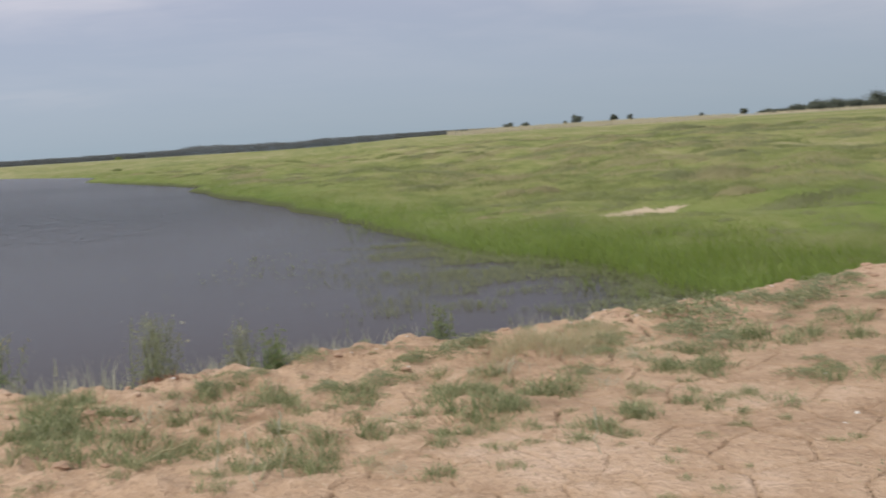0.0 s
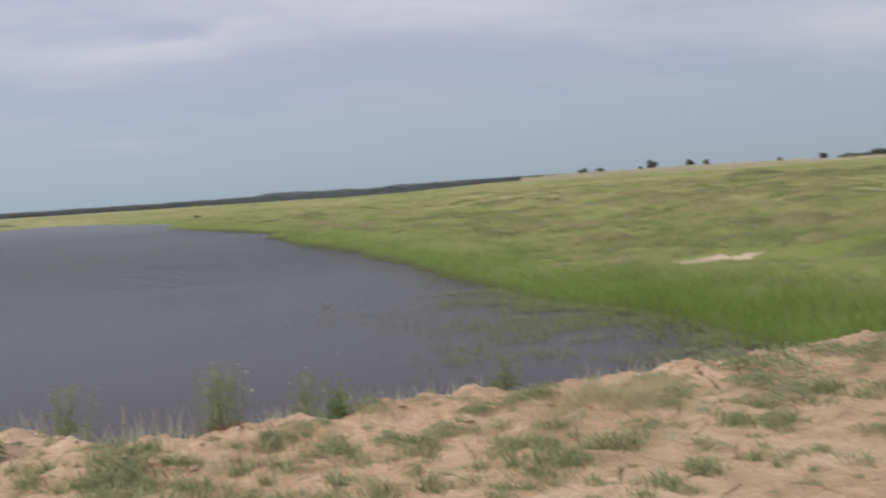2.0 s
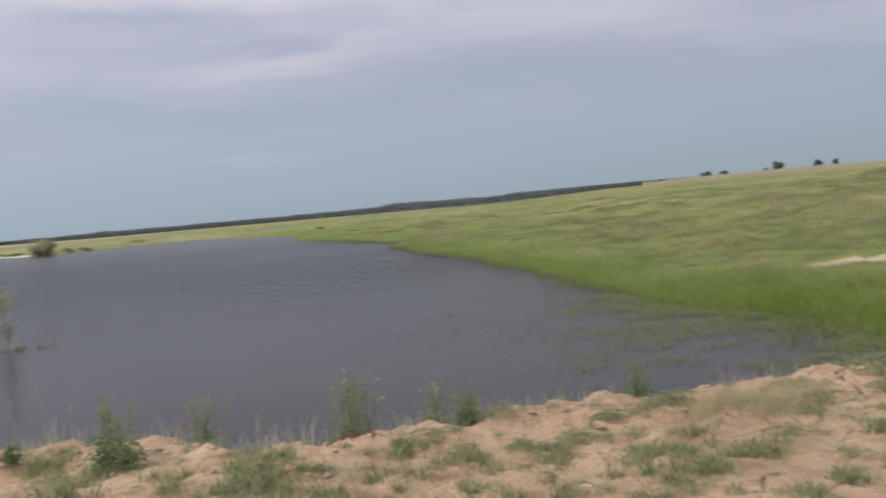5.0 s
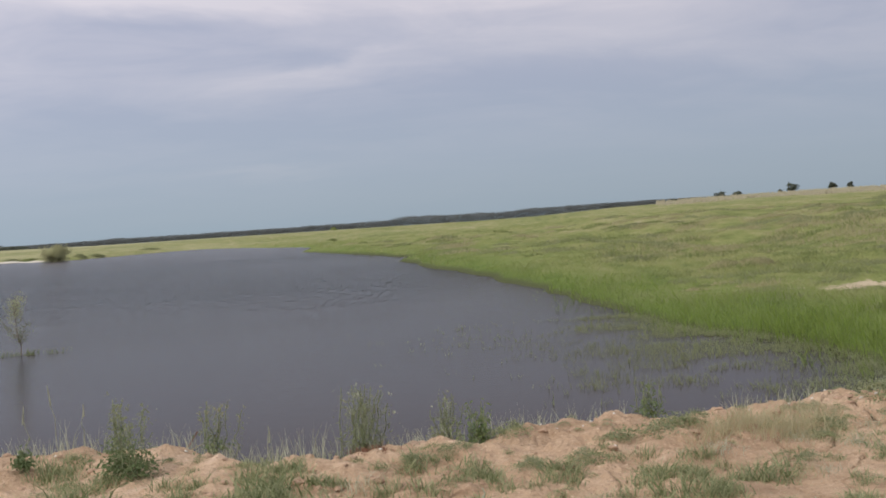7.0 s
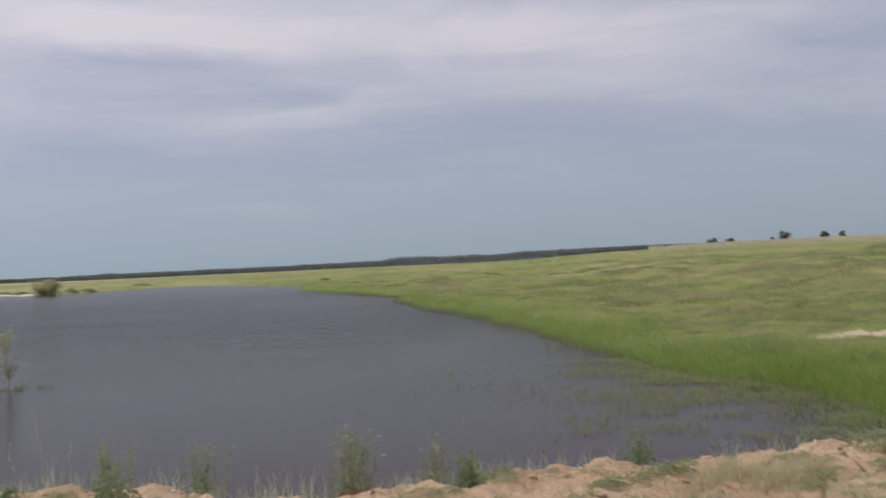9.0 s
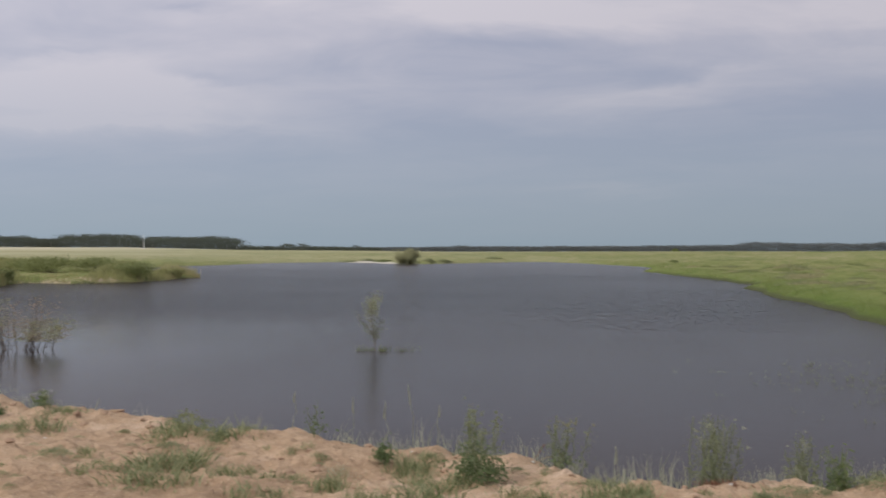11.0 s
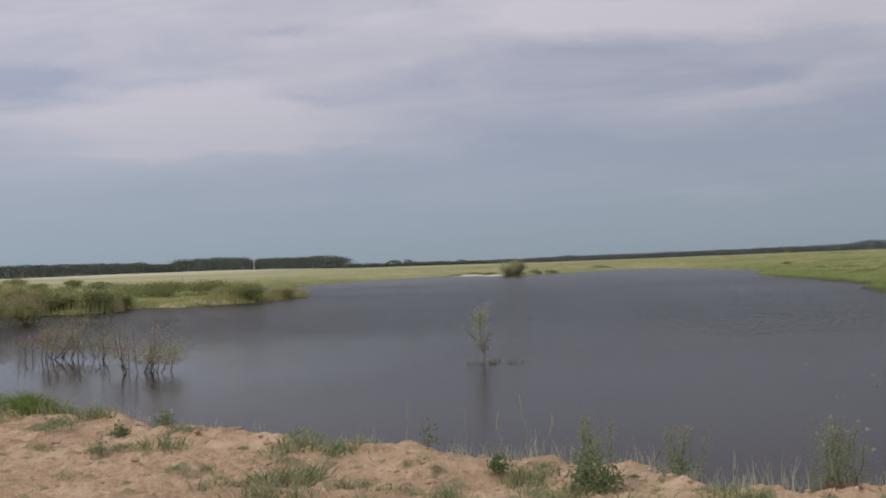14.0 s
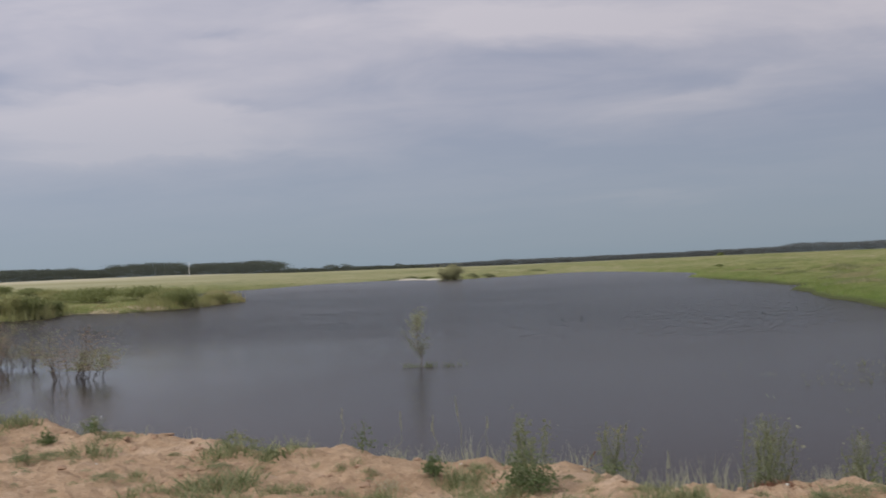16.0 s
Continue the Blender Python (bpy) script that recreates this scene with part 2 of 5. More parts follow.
def meadow_colour(k, pos, damp, tip):
    """Patches of fresh, olive and dry grass in metres, lengthened in depth to fit the camera's view; damp ground is
    greener.
    """
    broad = k.noise(k.vmath("MULTIPLY", pos, (1.0, 0.5, 1.0)), 0.055, 3.0, 0.5, 0.5)
    patch = k.noise(k.vmath("MULTIPLY", k.vmath("ADD", pos, (37, 11, 5)), (1.0, 0.4, 1.0)), 0.42, 3.0, 0.55, 0.3)
    lump = k.noise(k.vmath("MULTIPLY", pos, (1.0, 0.6, 1.0)), 1.3, 3.0, 0.6)
    tint = k.map(k.math("ADD", k.math("ADD", k.math("MULTIPLY", broad, 0.32), k.math("MULTIPLY", patch, 0.36)), k.math("MULTIPLY", lump, 0.32)), 0.38, 0.62)
    col = k.ramp(tint, [(0.05, (0.132, 0.154, 0.052)), (0.30, (0.184, 0.206, 0.070)), (0.52, (0.226, 0.233, 0.089)), (0.74, (0.268, 0.258, 0.116)), (0.95, (0.325, 0.295, 0.168))])
    col = k.mix(k.math("MULTIPLY", damp, 0.85), col, (0.100, 0.168, 0.024, 1))
    return k.mix(k.math("MULTIPLY", tip, 0.55), col, (0.35, 0.345, 0.19, 1))


def ground_material():
    m, k = material("meadow_ground")
    pos = k.add("ShaderNodeNewGeometry").outputs["Position"]
    damp = k.add("ShaderNodeAttribute", attribute_name="damp").outputs["Fac"]
    bare = k.add("ShaderNodeAttribute", attribute_name="bare").outputs["Fac"]
    far = k.add("ShaderNodeAttribute", attribute_name="ripe").outputs["Fac"]
    col = meadow_colour(k, pos, damp, 0.0)
    grain = k.noise(pos, 5.0, 4.0, 0.7)
    # shade and reflection under the bank's overhang, painted as a dark line
    wet = k.add("ShaderNodeAttribute", attribute_name="wet").outputs["Fac"]
    col = k.mix(k.map(wet, 0.3, 0.8, 0.0, 0.9), col, (0.062, 0.064, 0.034, 1))
    col = k.mix(k.map(grain, 0.35, 0.7, 0.0, 0.3), col, (0.13, 0.165, 0.045, 1))
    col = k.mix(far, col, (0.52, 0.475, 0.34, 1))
    soil = k.mix(k.noise(pos, 1.3, 4.0), (0.38, 0.30, 0.20, 1), (0.52, 0.44, 0.32, 1))
    edge = k.map(k.math("ADD", bare, k.math("MULTIPLY", k.math("SUBTRACT", k.noise(k.vmath("MULTIPLY", pos, (1.0, 0.5, 1.0)), 2.2, 5.0, 0.75), 0.5), 2.2)), 0.42, 0.66)
    col = k.mix(edge, col, soil)
    bump = k.add("ShaderNodeBump", {"Strength": 0.8, "Distance": 0.12, "Height": grain})
    bs = k.add("ShaderNodeBsdfPrincipled", {"Base Color": col, "Roughness": 0.95, "Normal": bump.outputs[0]})
    bs.inputs["Specular IOR Level"].default_value = 0.15
    finish(k, bs.outputs[0])
    return m


def blade_material(name, colour=None, dry=None, through_=0.45):
    """Grass blades: with no colour they take the meadow's patches."""
    m, k = material(name)
    geo = k.add("ShaderNodeNewGeometry")
    rnd = geo.outputs["Random Per Island"]
    if colour is None:
        damp = k.add("ShaderNodeAttribute", attribute_name="damp").outputs["Fac"]
        tip = k.math("MULTIPLY", k.add("ShaderNodeAttribute", attribute_name="tip").outputs["Fac"], k.math("SUBTRACT", 0.72, k.math("MULTIPLY", damp, 0.72)))
        col = meadow_colour(k, geo.outputs["Position"], damp, tip)
    else:
        col = k.mix(rnd, (*colour, 1), (*(dry or colour), 1))
    col = k.mix(k.math("MULTIPLY", rnd, 0.22 if colour is None else 0.4), col, k.mix(1.0, col, (0.6, 0.64, 0.55, 1), "MULTIPLY"))
    d = k.add("ShaderNodeBsdfPrincipled", {"Base Color": col, "Roughness": 0.6})
    d.inputs["Specular IOR Level"].default_value = 0.22
    tr = k.add("ShaderNodeBsdfTranslucent", {0: col})
    mixed = k.add("ShaderNodeMixShader", {0: through_, 1: d.outputs[0], 2: tr.outputs[0]})
    finish(k, mixed.outputs[0])
    return m


def soil_material():
    m, k = material("dry_loam")
    pos = k.add("ShaderNodeNewGeometry").outputs["Position"]
    crack = k.add("ShaderNodeAttribute", attribute_name="crack").outputs["Fac"]
    big = k.noise(pos, 0.8, 5.0, 0.6, 0.3)
    mid = k.noise(pos, 5.5, 5.0, 0.65)
    grit = k.noise(pos, 60.0, 4.0, 0.7)
    col = k.ramp(k.math("ADD", k.math("MULTIPLY", big, 0.6), k.math("MULTIPLY", mid, 0.4)),
                 [(0.36, (0.355, 0.24, 0.157)), (0.46, (0.475, 0.33, 0.22)), (0.54, (0.56, 0.397, 0.27)), (0.64, (0.655, 0.487, 0.357))])
    col = k.mix(k.map(grit, 0.5, 0.74, 0.0, 0.32), col, (0.28, 0.18, 0.12, 1))
    crumb = k.noise(pos, 26.0, 3.0, 0.6)
    col = k.mix(k.map(crumb, 0.56, 0.68, 0.0, 0.42), col, (0.22, 0.145, 0.09, 1))
    fleck = k.noise(k.vmath("ADD", pos, (7, 3, 1)), 38.0, 3.0, 0.6)
    col = k.mix(k.map(fleck, 0.57, 0.7, 0.0, 0.4), col, (0.78, 0.62, 0.47, 1))
    # shade down in the cracks is painted into the soil colour
    col = k.mix(k.map(crack, 0.25, 0.7, 0.0, 0.9), col, (0.13, 0.085, 0.055, 1))
    small = k.noise(pos, 17.0, 4.0, 0.65)
    h = k.math("ADD", k.math("ADD", k.math("MULTIPLY", mid, 0.6), k.math("MULTIPLY", small, 0.85)), k.math("MULTIPLY", grit, 0.34))
    bump = k.add("ShaderNodeBump", {"Strength": 0.9, "Distance": 0.068, "Height": h})
    bs = k.add("ShaderNodeBsdfPrincipled", {"Base Color": col, "Roughness": 0.95, "Normal": bump.outputs[0]})
    bs.inputs["Specular IOR Level"].default_value = 0.15
    finish(k, bs.outputs[0])
    return m


def water_material():
    m, k = material("murky_water")
    pos = k.add("ShaderNodeNewGeometry").outputs["Position"]
    wind = k.noise(k.vmath("MULTIPLY", pos, (0.03, 0.06, 1)), 1.0, 4.0, 0.6, 0.6)
    sep = k.add("ShaderNodeSeparateXYZ", {0: pos})
    lee = k.math("MULTIPLY", k.map(sep.outputs[0], -12.0, -24.0), k.map(sep.outputs[1], 46.0, 31.0))
    calm = k.math("MULTIPLY", k.math("MULTIPLY", k.map(wind, 0.36, 0.6, 0.6, 1.0), k.math("ADD", k.map(sep.outputs[1], 18.0, 55.0, 0.05, 0.52), k.map(sep.outputs[1], 22.0, 11.0, 0.0, 0.02))), k.math("SUBTRACT", 1.0, k.math("MULTIPLY", lee, 0.94)))
    w1 = k.noise(k.vmath("MULTIPLY", pos, (1.0, 1.5, 1)), 8.0, 3.0, 0.6, 0.4)
    w2 = k.noise(k.vmath("MULTIPLY", pos, (1.0, 1.4, 1)), 1.8, 3.0, 0.6, 0.3)
    # ripple patches stretched in depth to look like dashes from the camera
    ripple_dash = k.map(k.noise(k.vmath("MULTIPLY", pos, (5.8, 0.75, 1)), 1.0, 1.0, 0.5, 0.0), 0.42, 0.62)
    along = k.math("SUBTRACT", sep.outputs[1], k.map(sep.outputs[0], -1.0, 6.0, 0.0, 22.0))
    reach = k.math("MULTIPLY", k.map(along, 30.0, 54.0), k.map(sep.outputs[1], 175.0, 110.0))
    h = k.math("ADD", k.math("ADD", k.math("MULTIPLY", w1, 0.11), k.math("MULTIPLY", w2, 0.13)), k.math("MULTIPLY", k.math("MULTIPLY", ripple_dash, reach), 0.19))
    calm = k.math("MULTIPLY", calm, k.math("ADD", 0.8, k.math("MULTIPLY", k.math("MULTIPLY", ripple_dash, reach), 3.2)))
    bump = k.add("ShaderNodeBump", {"Strength": calm, "Distance": 1.0, "Height": h})
    bs = k.add("ShaderNodeBsdfPrincipled", {"Base Color": (0.020, 0.012, 0.009, 1), "Roughness": k.math("SUBTRACT", k.map(along, 24.0, 70.0, 0.18, 0.19), k.math("MULTIPLY", lee, 0.17)), "IOR": 1.33, "Normal": bump.outputs[0]})
    bs.inputs["Specular IOR Level"].default_value = 0.10
    finish(k, bs.outputs[0])
    return m


def plain_material(name, a, b, scale=20.0, rough=0.85):
    m, k = material(name)
    pos = k.add("ShaderNodeTexCoord").outputs["Object"]
    n = k.noise(pos, scale, 4.0, 0.65)
    col = k.mix(k.map(n, 0.3, 0.7), (*a, 1), (*b, 1))
    bump = k.add("ShaderNodeBump", {"Strength": 0.5, "Distance": 0.01, "Height": n})
    bs = k.add("ShaderNodeBsdfPrincipled", {"Base Color": col, "Roughness": rough, "Normal": bump.outputs[0]})
    finish(k, bs.outputs[0])
    return m


GROUND = ground_material()
MEADOW = blade_material("meadow_blades", through_=0.1)
REED_GREEN = blade_material("fresh_sedge", (0.145, 0.22, 0.034), (0.24, 0.305, 0.075))
WATER_GRASS = blade_material("water_grass", (0.235, 0.275, 0.13), (0.36, 0.38, 0.22))
SOIL = soil_material()
WATER = water_material()
TUFT = blade_material("low_grass", (0.165, 0.205, 0.088), (0.50, 0.505, 0.31))
GREY_LEAF = blade_material("grey_leaves", (0.26, 0.29, 0.16), (0.41, 0.425, 0.28))
STRAW = blade_material("straw", (0.44, 0.40, 0.25), (0.60, 0.54, 0.36))
PALE_STALK = blade_material("pale_stalks", (0.44, 0.46, 0.34), (0.60, 0.60, 0.48))
WEED_LEAF = blade_material("weed_leaves", (0.145, 0.20, 0.09), (0.245, 0.30, 0.15))
FEATHERY = blade_material("feathery_leaves", (0.27, 0.30, 0.17), (0.39, 0.415, 0.26))
BUSHY_LEAF = blade_material("bushy_weed_leaves", (0.17, 0.24, 0.075), (0.27, 0.33, 0.13))
WEED_PALE = blade_material("pale_weed_leaves", (0.26, 0.30, 0.17), (0.39, 0.41, 0.25))
SAPLING_LEAF = blade_material("sapling_leaves", (0.46, 0.48, 0.28), (0.62, 0.62, 0.42))
WHITE_PETAL = blade_material("white_petals", (0.72, 0.72, 0.68), (0.80, 0.80, 0.78))
RUST_STALK = blade_material("rust_stalks", (0.26, 0.13, 0.085), (0.38, 0.22, 0.15))
DRY_HEADS = blade_material("dry_seed_heads", (0.50, 0.45, 0.33), (0.62, 0.56, 0.42))
YELLOW = blade_material("yellow_petals", (0.42, 0.41, 0.20), (0.50, 0.48, 0.30))
BUSH = blade_material("bush_leaves", (0.25, 0.28, 0.115), (0.37, 0.39, 0.185))
WILLOW_OLIVE = blade_material("olive_willow_leaves", (0.37, 0.38, 0.18), (0.52, 0.51, 0.27))
FAR_BUSH = blade_material("far_bush_leaves", (0.40, 0.40, 0.22), (0.53, 0.51, 0.31))
WILLOW_RUST = blade_material("rusty_willow_leaves", (0.43, 0.30, 0.21), (0.58, 0.45, 0.33))
BUSH_OLIVE = blade_material("olive_bush_leaves", (0.34, 0.345, 0.15), (0.47, 0.455, 0.23))
RUST_REED = blade_material("rusty_reeds", (0.41, 0.355, 0.17), (0.52, 0.46, 0.25))
FAR_LEAF = blade_material("far_leaves", (0.082, 0.098, 0.078), (0.125, 0.14, 0.105), 0.2)
# haze of the distance is painted into this leaf colour: paler and bluer
FARTHEST = blade_material("haze_tinted_woods", (0.15, 0.165, 0.17), (0.20, 0.215, 0.215), 0.3)
TUSSOCK_DARK = blade_material("dark_tussock", (0.125, 0.155, 0.05), (0.18, 0.21, 0.072), 0.1)
TUSSOCK_DRY = blade_material("dry_tussock", (0.24, 0.225, 0.11), (0.33, 0.305, 0.17), 0.1)
TUSSOCK_GREY = blade_material("grey_tussock", (0.165, 0.185, 0.085), (0.225, 0.235, 0.12), 0.1)
REED_OLIVE = blade_material("olive_reeds", (0.33, 0.34, 0.14), (0.46, 0.44, 0.23))
BARK = plain_material("bark", (0.07, 0.055, 0.04), (0.16, 0.13, 0.10))
TWIG = plain_material("grey_twigs", (0.16, 0.13, 0.10), (0.27, 0.22, 0.17))
WILLOW_BARK = plain_material("willow_bark", (0.09, 0.07, 0.055), (0.20, 0.155, 0.12))
BIRCH = plain_material("birch_bark", (0.55, 0.53, 0.49), (0.28, 0.26, 0.24), 3.0)
SAND = plain_material("washed_sand", (0.44, 0.40, 0.33), (0.56, 0.52, 0.45), 1.5, 0.95)
PEBBLE = plain_material("pale_stone", (0.62, 0.58, 0.52), (0.78, 0.75, 0.70), 40.0)
CLOD = plain_material("loam_clod", (0.34, 0.22, 0.148), (0.47, 0.325, 0.225), 25.0, 0.95)
MAST_WHITE = plain_material("white_paint", (0.78, 0.78, 0.76), (0.7, 0.7, 0.68), 2.0, 0.5)


# ---- mesh helpers ----
rng = np.random.default_rng(7)


def mesh_from(name, verts, tris, mat, smooth=False, **attributes):
    verts, tris = np.asarray(verts, np.float32), np.asarray(tris, np.int32)
    me = bpy.data.meshes.new(name)
    me.vertices.add(len(verts))
    me.vertices.foreach_set("co", verts.ravel())
    me.loops.add(tris.size)
    me.loops.foreach_set("vertex_index", tris.ravel())
    me.polygons.add(len(tris))
    me.polygons.foreach_set("loop_start", np.arange(0, tris.size, tris.shape[1], dtype=np.int32))
    me.polygons.foreach_set("use_smooth", np.full(len(tris), smooth))
    for key, values in attributes.items():
        me.attributes.new(key, "FLOAT", "POINT").data.foreach_set("value", np.asarray(values, np.float32))
    me.materials.append(mat)
    me.update(calc_edges=True)
    return me


def soften(me, tilt=0.35, seed=4, slope=None):
    """Gives dense grass the even shading of a sward: normals lean up and out at random instead of across each blade."""
    n = len(me.vertices)
    r = np.random.default_rng(seed)
    up = np.stack([r.normal(0, tilt, n), r.normal(-0.25, tilt, n), np.ones(n)], 1)
    if slope is not None:
        up[:, :2] += slope
    me.normals_split_custom_set_from_vertices(up / np.linalg.norm(up, axis=1, keepdims=True))
    return me


def round_shading(me, centre, lift=0.5, seed=6):
    """Shades loose leaves as one rounded crown."""
    n = len(me.vertices)
    v = np.empty(n * 3, np.float32)
    me.vertices.foreach_get("co", v)
    q = v.reshape(-1, 3) - np.asarray(centre)
    q = q / (np.linalg.norm(q, axis=1, keepdims=True) + 1e-6) + [0, -0.3, lift] + np.random.default_rng(seed).normal(0, 0.22, (n, 3))
    q[:, 2] = np.maximum(q[:, 2], 0.15)
    me.normals_split_custom_set_from_vertices(q / np.linalg.norm(q, axis=1, keepdims=True))


def part(name, verts, tris, mat, parent, label="", smooth=False, **attributes):
    ob = new(name, mesh_from(name, verts, tris, mat, smooth, **attributes))
    ob.parent = parent
    if label:
        ob["label"] = label
    if name in ("foliage", "crown", "leaves", "leaf_skirt", "grass_collar"):
        ob["kind"] = "stuff"
    return ob


def join(pieces):
    vs, fs, n = [], [], 0
    for v, f in pieces:
        vs.append(v)
        fs.append(np.asarray(f) + n)
        n += len(v)
    return np.concatenate(vs), np.concatenate(fs)


def grid(xs, ys):
    X, Y = np.meshgrid(xs, ys)
    n, m = len(xs), len(ys)
    i = (np.arange(m - 1)[:, None] * n + np.arange(n - 1)[None, :]).ravel()
    return X.ravel(), Y.ravel(), np.stack([i, i + 1, i + n + 1, i + n], 1)


def tube(points, radii, sides=6):
    """A tapered stem along points."""
    P = np.asarray(points, float)
    T = np.gradient(P, axis=0)
    T /= np.linalg.norm(T, axis=1, keepdims=True) + 1e-9
    ref = np.array([0.31, 0.95, 0.05])
    A = np.cross(T, ref)
    A /= np.linalg.norm(A, axis=1, keepdims=True) + 1e-9
    B = np.cross(T, A)
    ang = np.linspace(0, 2 * np.pi, sides, endpoint=False)
    R = np.asarray(radii, float)[:, None, None]
    V = P[:, None, :] + R * (np.cos(ang)[None, :, None] * A[:, None, :] + np.sin(ang)[None, :, None] * B[:, None, :])
    F = []
    for k in range(len(P) - 1):
        for j in range(sides):
            a, b = k * sides + j, k * sides + (j + 1) % sides
            F += [(a, b, b + sides), (a, b + sides, a + sides)]
    return V.reshape(-1, 3), np.array(F)


def blades(base, height, width, lean, seed=0, bend=0.35, comb=2 * np.pi):
    """Curved, tapering blades of three triangles each; returns vertices, triangles and 0..1 along the blade."""
    r = np.random.default_rng(seed)
    n = len(base)
    height, width, lean = (np.broadcast_to(np.asarray(q, float), n) for q in (height, width, lean))
    a, b = r.uniform(0, 2 * np.pi, n), r.uniform(0, comb, n)
    side = np.stack([np.cos(a), np.sin(a), np.zeros(n)], 1) * (width / 2)[:, None]
    out = np.stack([np.cos(b), np.sin(b), np.zeros(n)], 1)
    mid = base + out * (lean * height * bend)[:, None] + np.array([0, 0, 1.0]) * (height * 0.55)[:, None]
    tip = base + out * (lean * height)[:, None] + np.array([0, 0, 1.0]) * (height * np.sqrt(np.clip(1 - (lean * 0.6) ** 2, 0.1, 1)))[:, None]
    side *= np.where((base[:, 1] + 0.01) * side[:, 0] < base[:, 0] * side[:, 1], -1, 1)[:, None]
    V = np.stack([base - side, base + side, mid - side * 0.75, mid + side * 0.75, tip], 1).reshape(-1, 3)
    i = np.arange(n)[:, None] * 5
    F = np.concatenate([i + [0, 1, 3], i + [0, 3, 2], i + [2, 3, 4]], 1).reshape(-1, 3)
    return V, F, np.tile([0, 0, 0.55, 0.55, 1.0], n)


def spikes(base, height, width, lean, seed=0, spread=np.pi):
    """Single-triangle tufts for grass far off, combed over by the wind and leaning away from the camera's side to suit
    its view.
    """
    r = np.random.default_rng(seed)
    n = len(base)
    a, b = radians(-40) + r.uniform(-spread, spread, n), r.uniform(0, np.pi, n)
    side = np.stack([np.cos(a), np.sin(a), np.zeros(n)], 1) * (width / 2)[:, None]
    tip = base + np.stack([np.cos(b) * lean * height, np.sin(b) * lean * height, height], 1)
    side *= np.where((base[:, 1] + 0.01) * side[:, 0] < base[:, 0] * side[:, 1], -1, 1)[:, None]
    V = np.stack([base - side, base + side, tip], 1).reshape(-1, 3)
    return V, np.arange(3 * n).reshape(-1, 3), np.tile([0, 0, 1.0], n)


def leaves(centres, size, seed=0, aspect=0.5, droop=0.0, facing=False):
    """Small rhombic leaves, folded along the middle, turned at random."""
    r = np.random.default_rng(seed)
    n = len(centres)
    size = np.broadcast_to(np.asarray(size, float), n) * r.uniform(0.7, 1.3, n)
    u = r.normal(size=(n, 3))
    u[:, 2] -= droop
    u /= np.linalg.norm(u, axis=1, keepdims=True)
    v = np.cross(u, r.normal(size=(n, 3)))
    v /= np.linalg.norm(v, axis=1, keepdims=True)
    wv = np.cross(u, v)
    if facing:
        turn = np.where(wv[:, 1:2] > 0, 1.0, -1.0)
        v, wv = v * turn, wv * turn
    s = size[:, None]
    V = np.stack([centres - u * s / 2, centres + v * s * aspect / 2 + wv * s * 0.08, centres + u * s / 2, centres - v * s * aspect / 2 + wv * s * 0.08], 1).reshape(-1, 3)
    i = np.arange(n)[:, None] * 4
    return V, np.concatenate([i + [0, 1, 2], i + [0, 2, 3]], 1).reshape(-1, 3)


def ground_z(x, y):
    x, y = np.atleast_1d(np.asarray(x, float)), np.atleast_1d(np.asarray(y, float))
    return np.maximum(natural_height(x, y, shore_distance(x, y)), dam_height(x, y))


def gz(x, y):
    return float(ground_z(x, y)[0])


# ---- ground, water, dam ----
BARE = [(12.3, 31.7, 0.55, 0.6), (12.9, 32.1, 0.65, 0.9), (13.6, 32.6, 0.6, 0.8), (14.2, 32.2, 0.6, 0.4), (14.3, 31.8, 0.6, 0.5), (11.5, 32.1, 0.4, 0.35), (-57.3, 83.4, 3.0, 1.8), (-54.5, 87.0, 2.4, 1.6)]


def bare_patches(x, y):
    b = np.zeros(np.shape(x))
    for cx, cy, rx, ry in BARE:
        b = np.maximum(b, np.exp(-(((x - cx) / rx) ** 2 + ((y - cy) / ry) ** 2)))
    return b


def dampness(x, y, d, r):
    """How lush the grass stands: along the water and in the hollow beside the dam."""
    shore = np.exp(-d / np.interp(r, [25, 50, 220], [6.0, 3.2, 12.0])) * np.clip(1.25 - r / 230, 0.1, 1) * np.clip(1 + (x + 20) / 40, 0.3, 1)
    return np.maximum(shore, 0.75 * np.exp(-((x - 19) / 7) ** 2 - ((y - 26) / 8) ** 2))


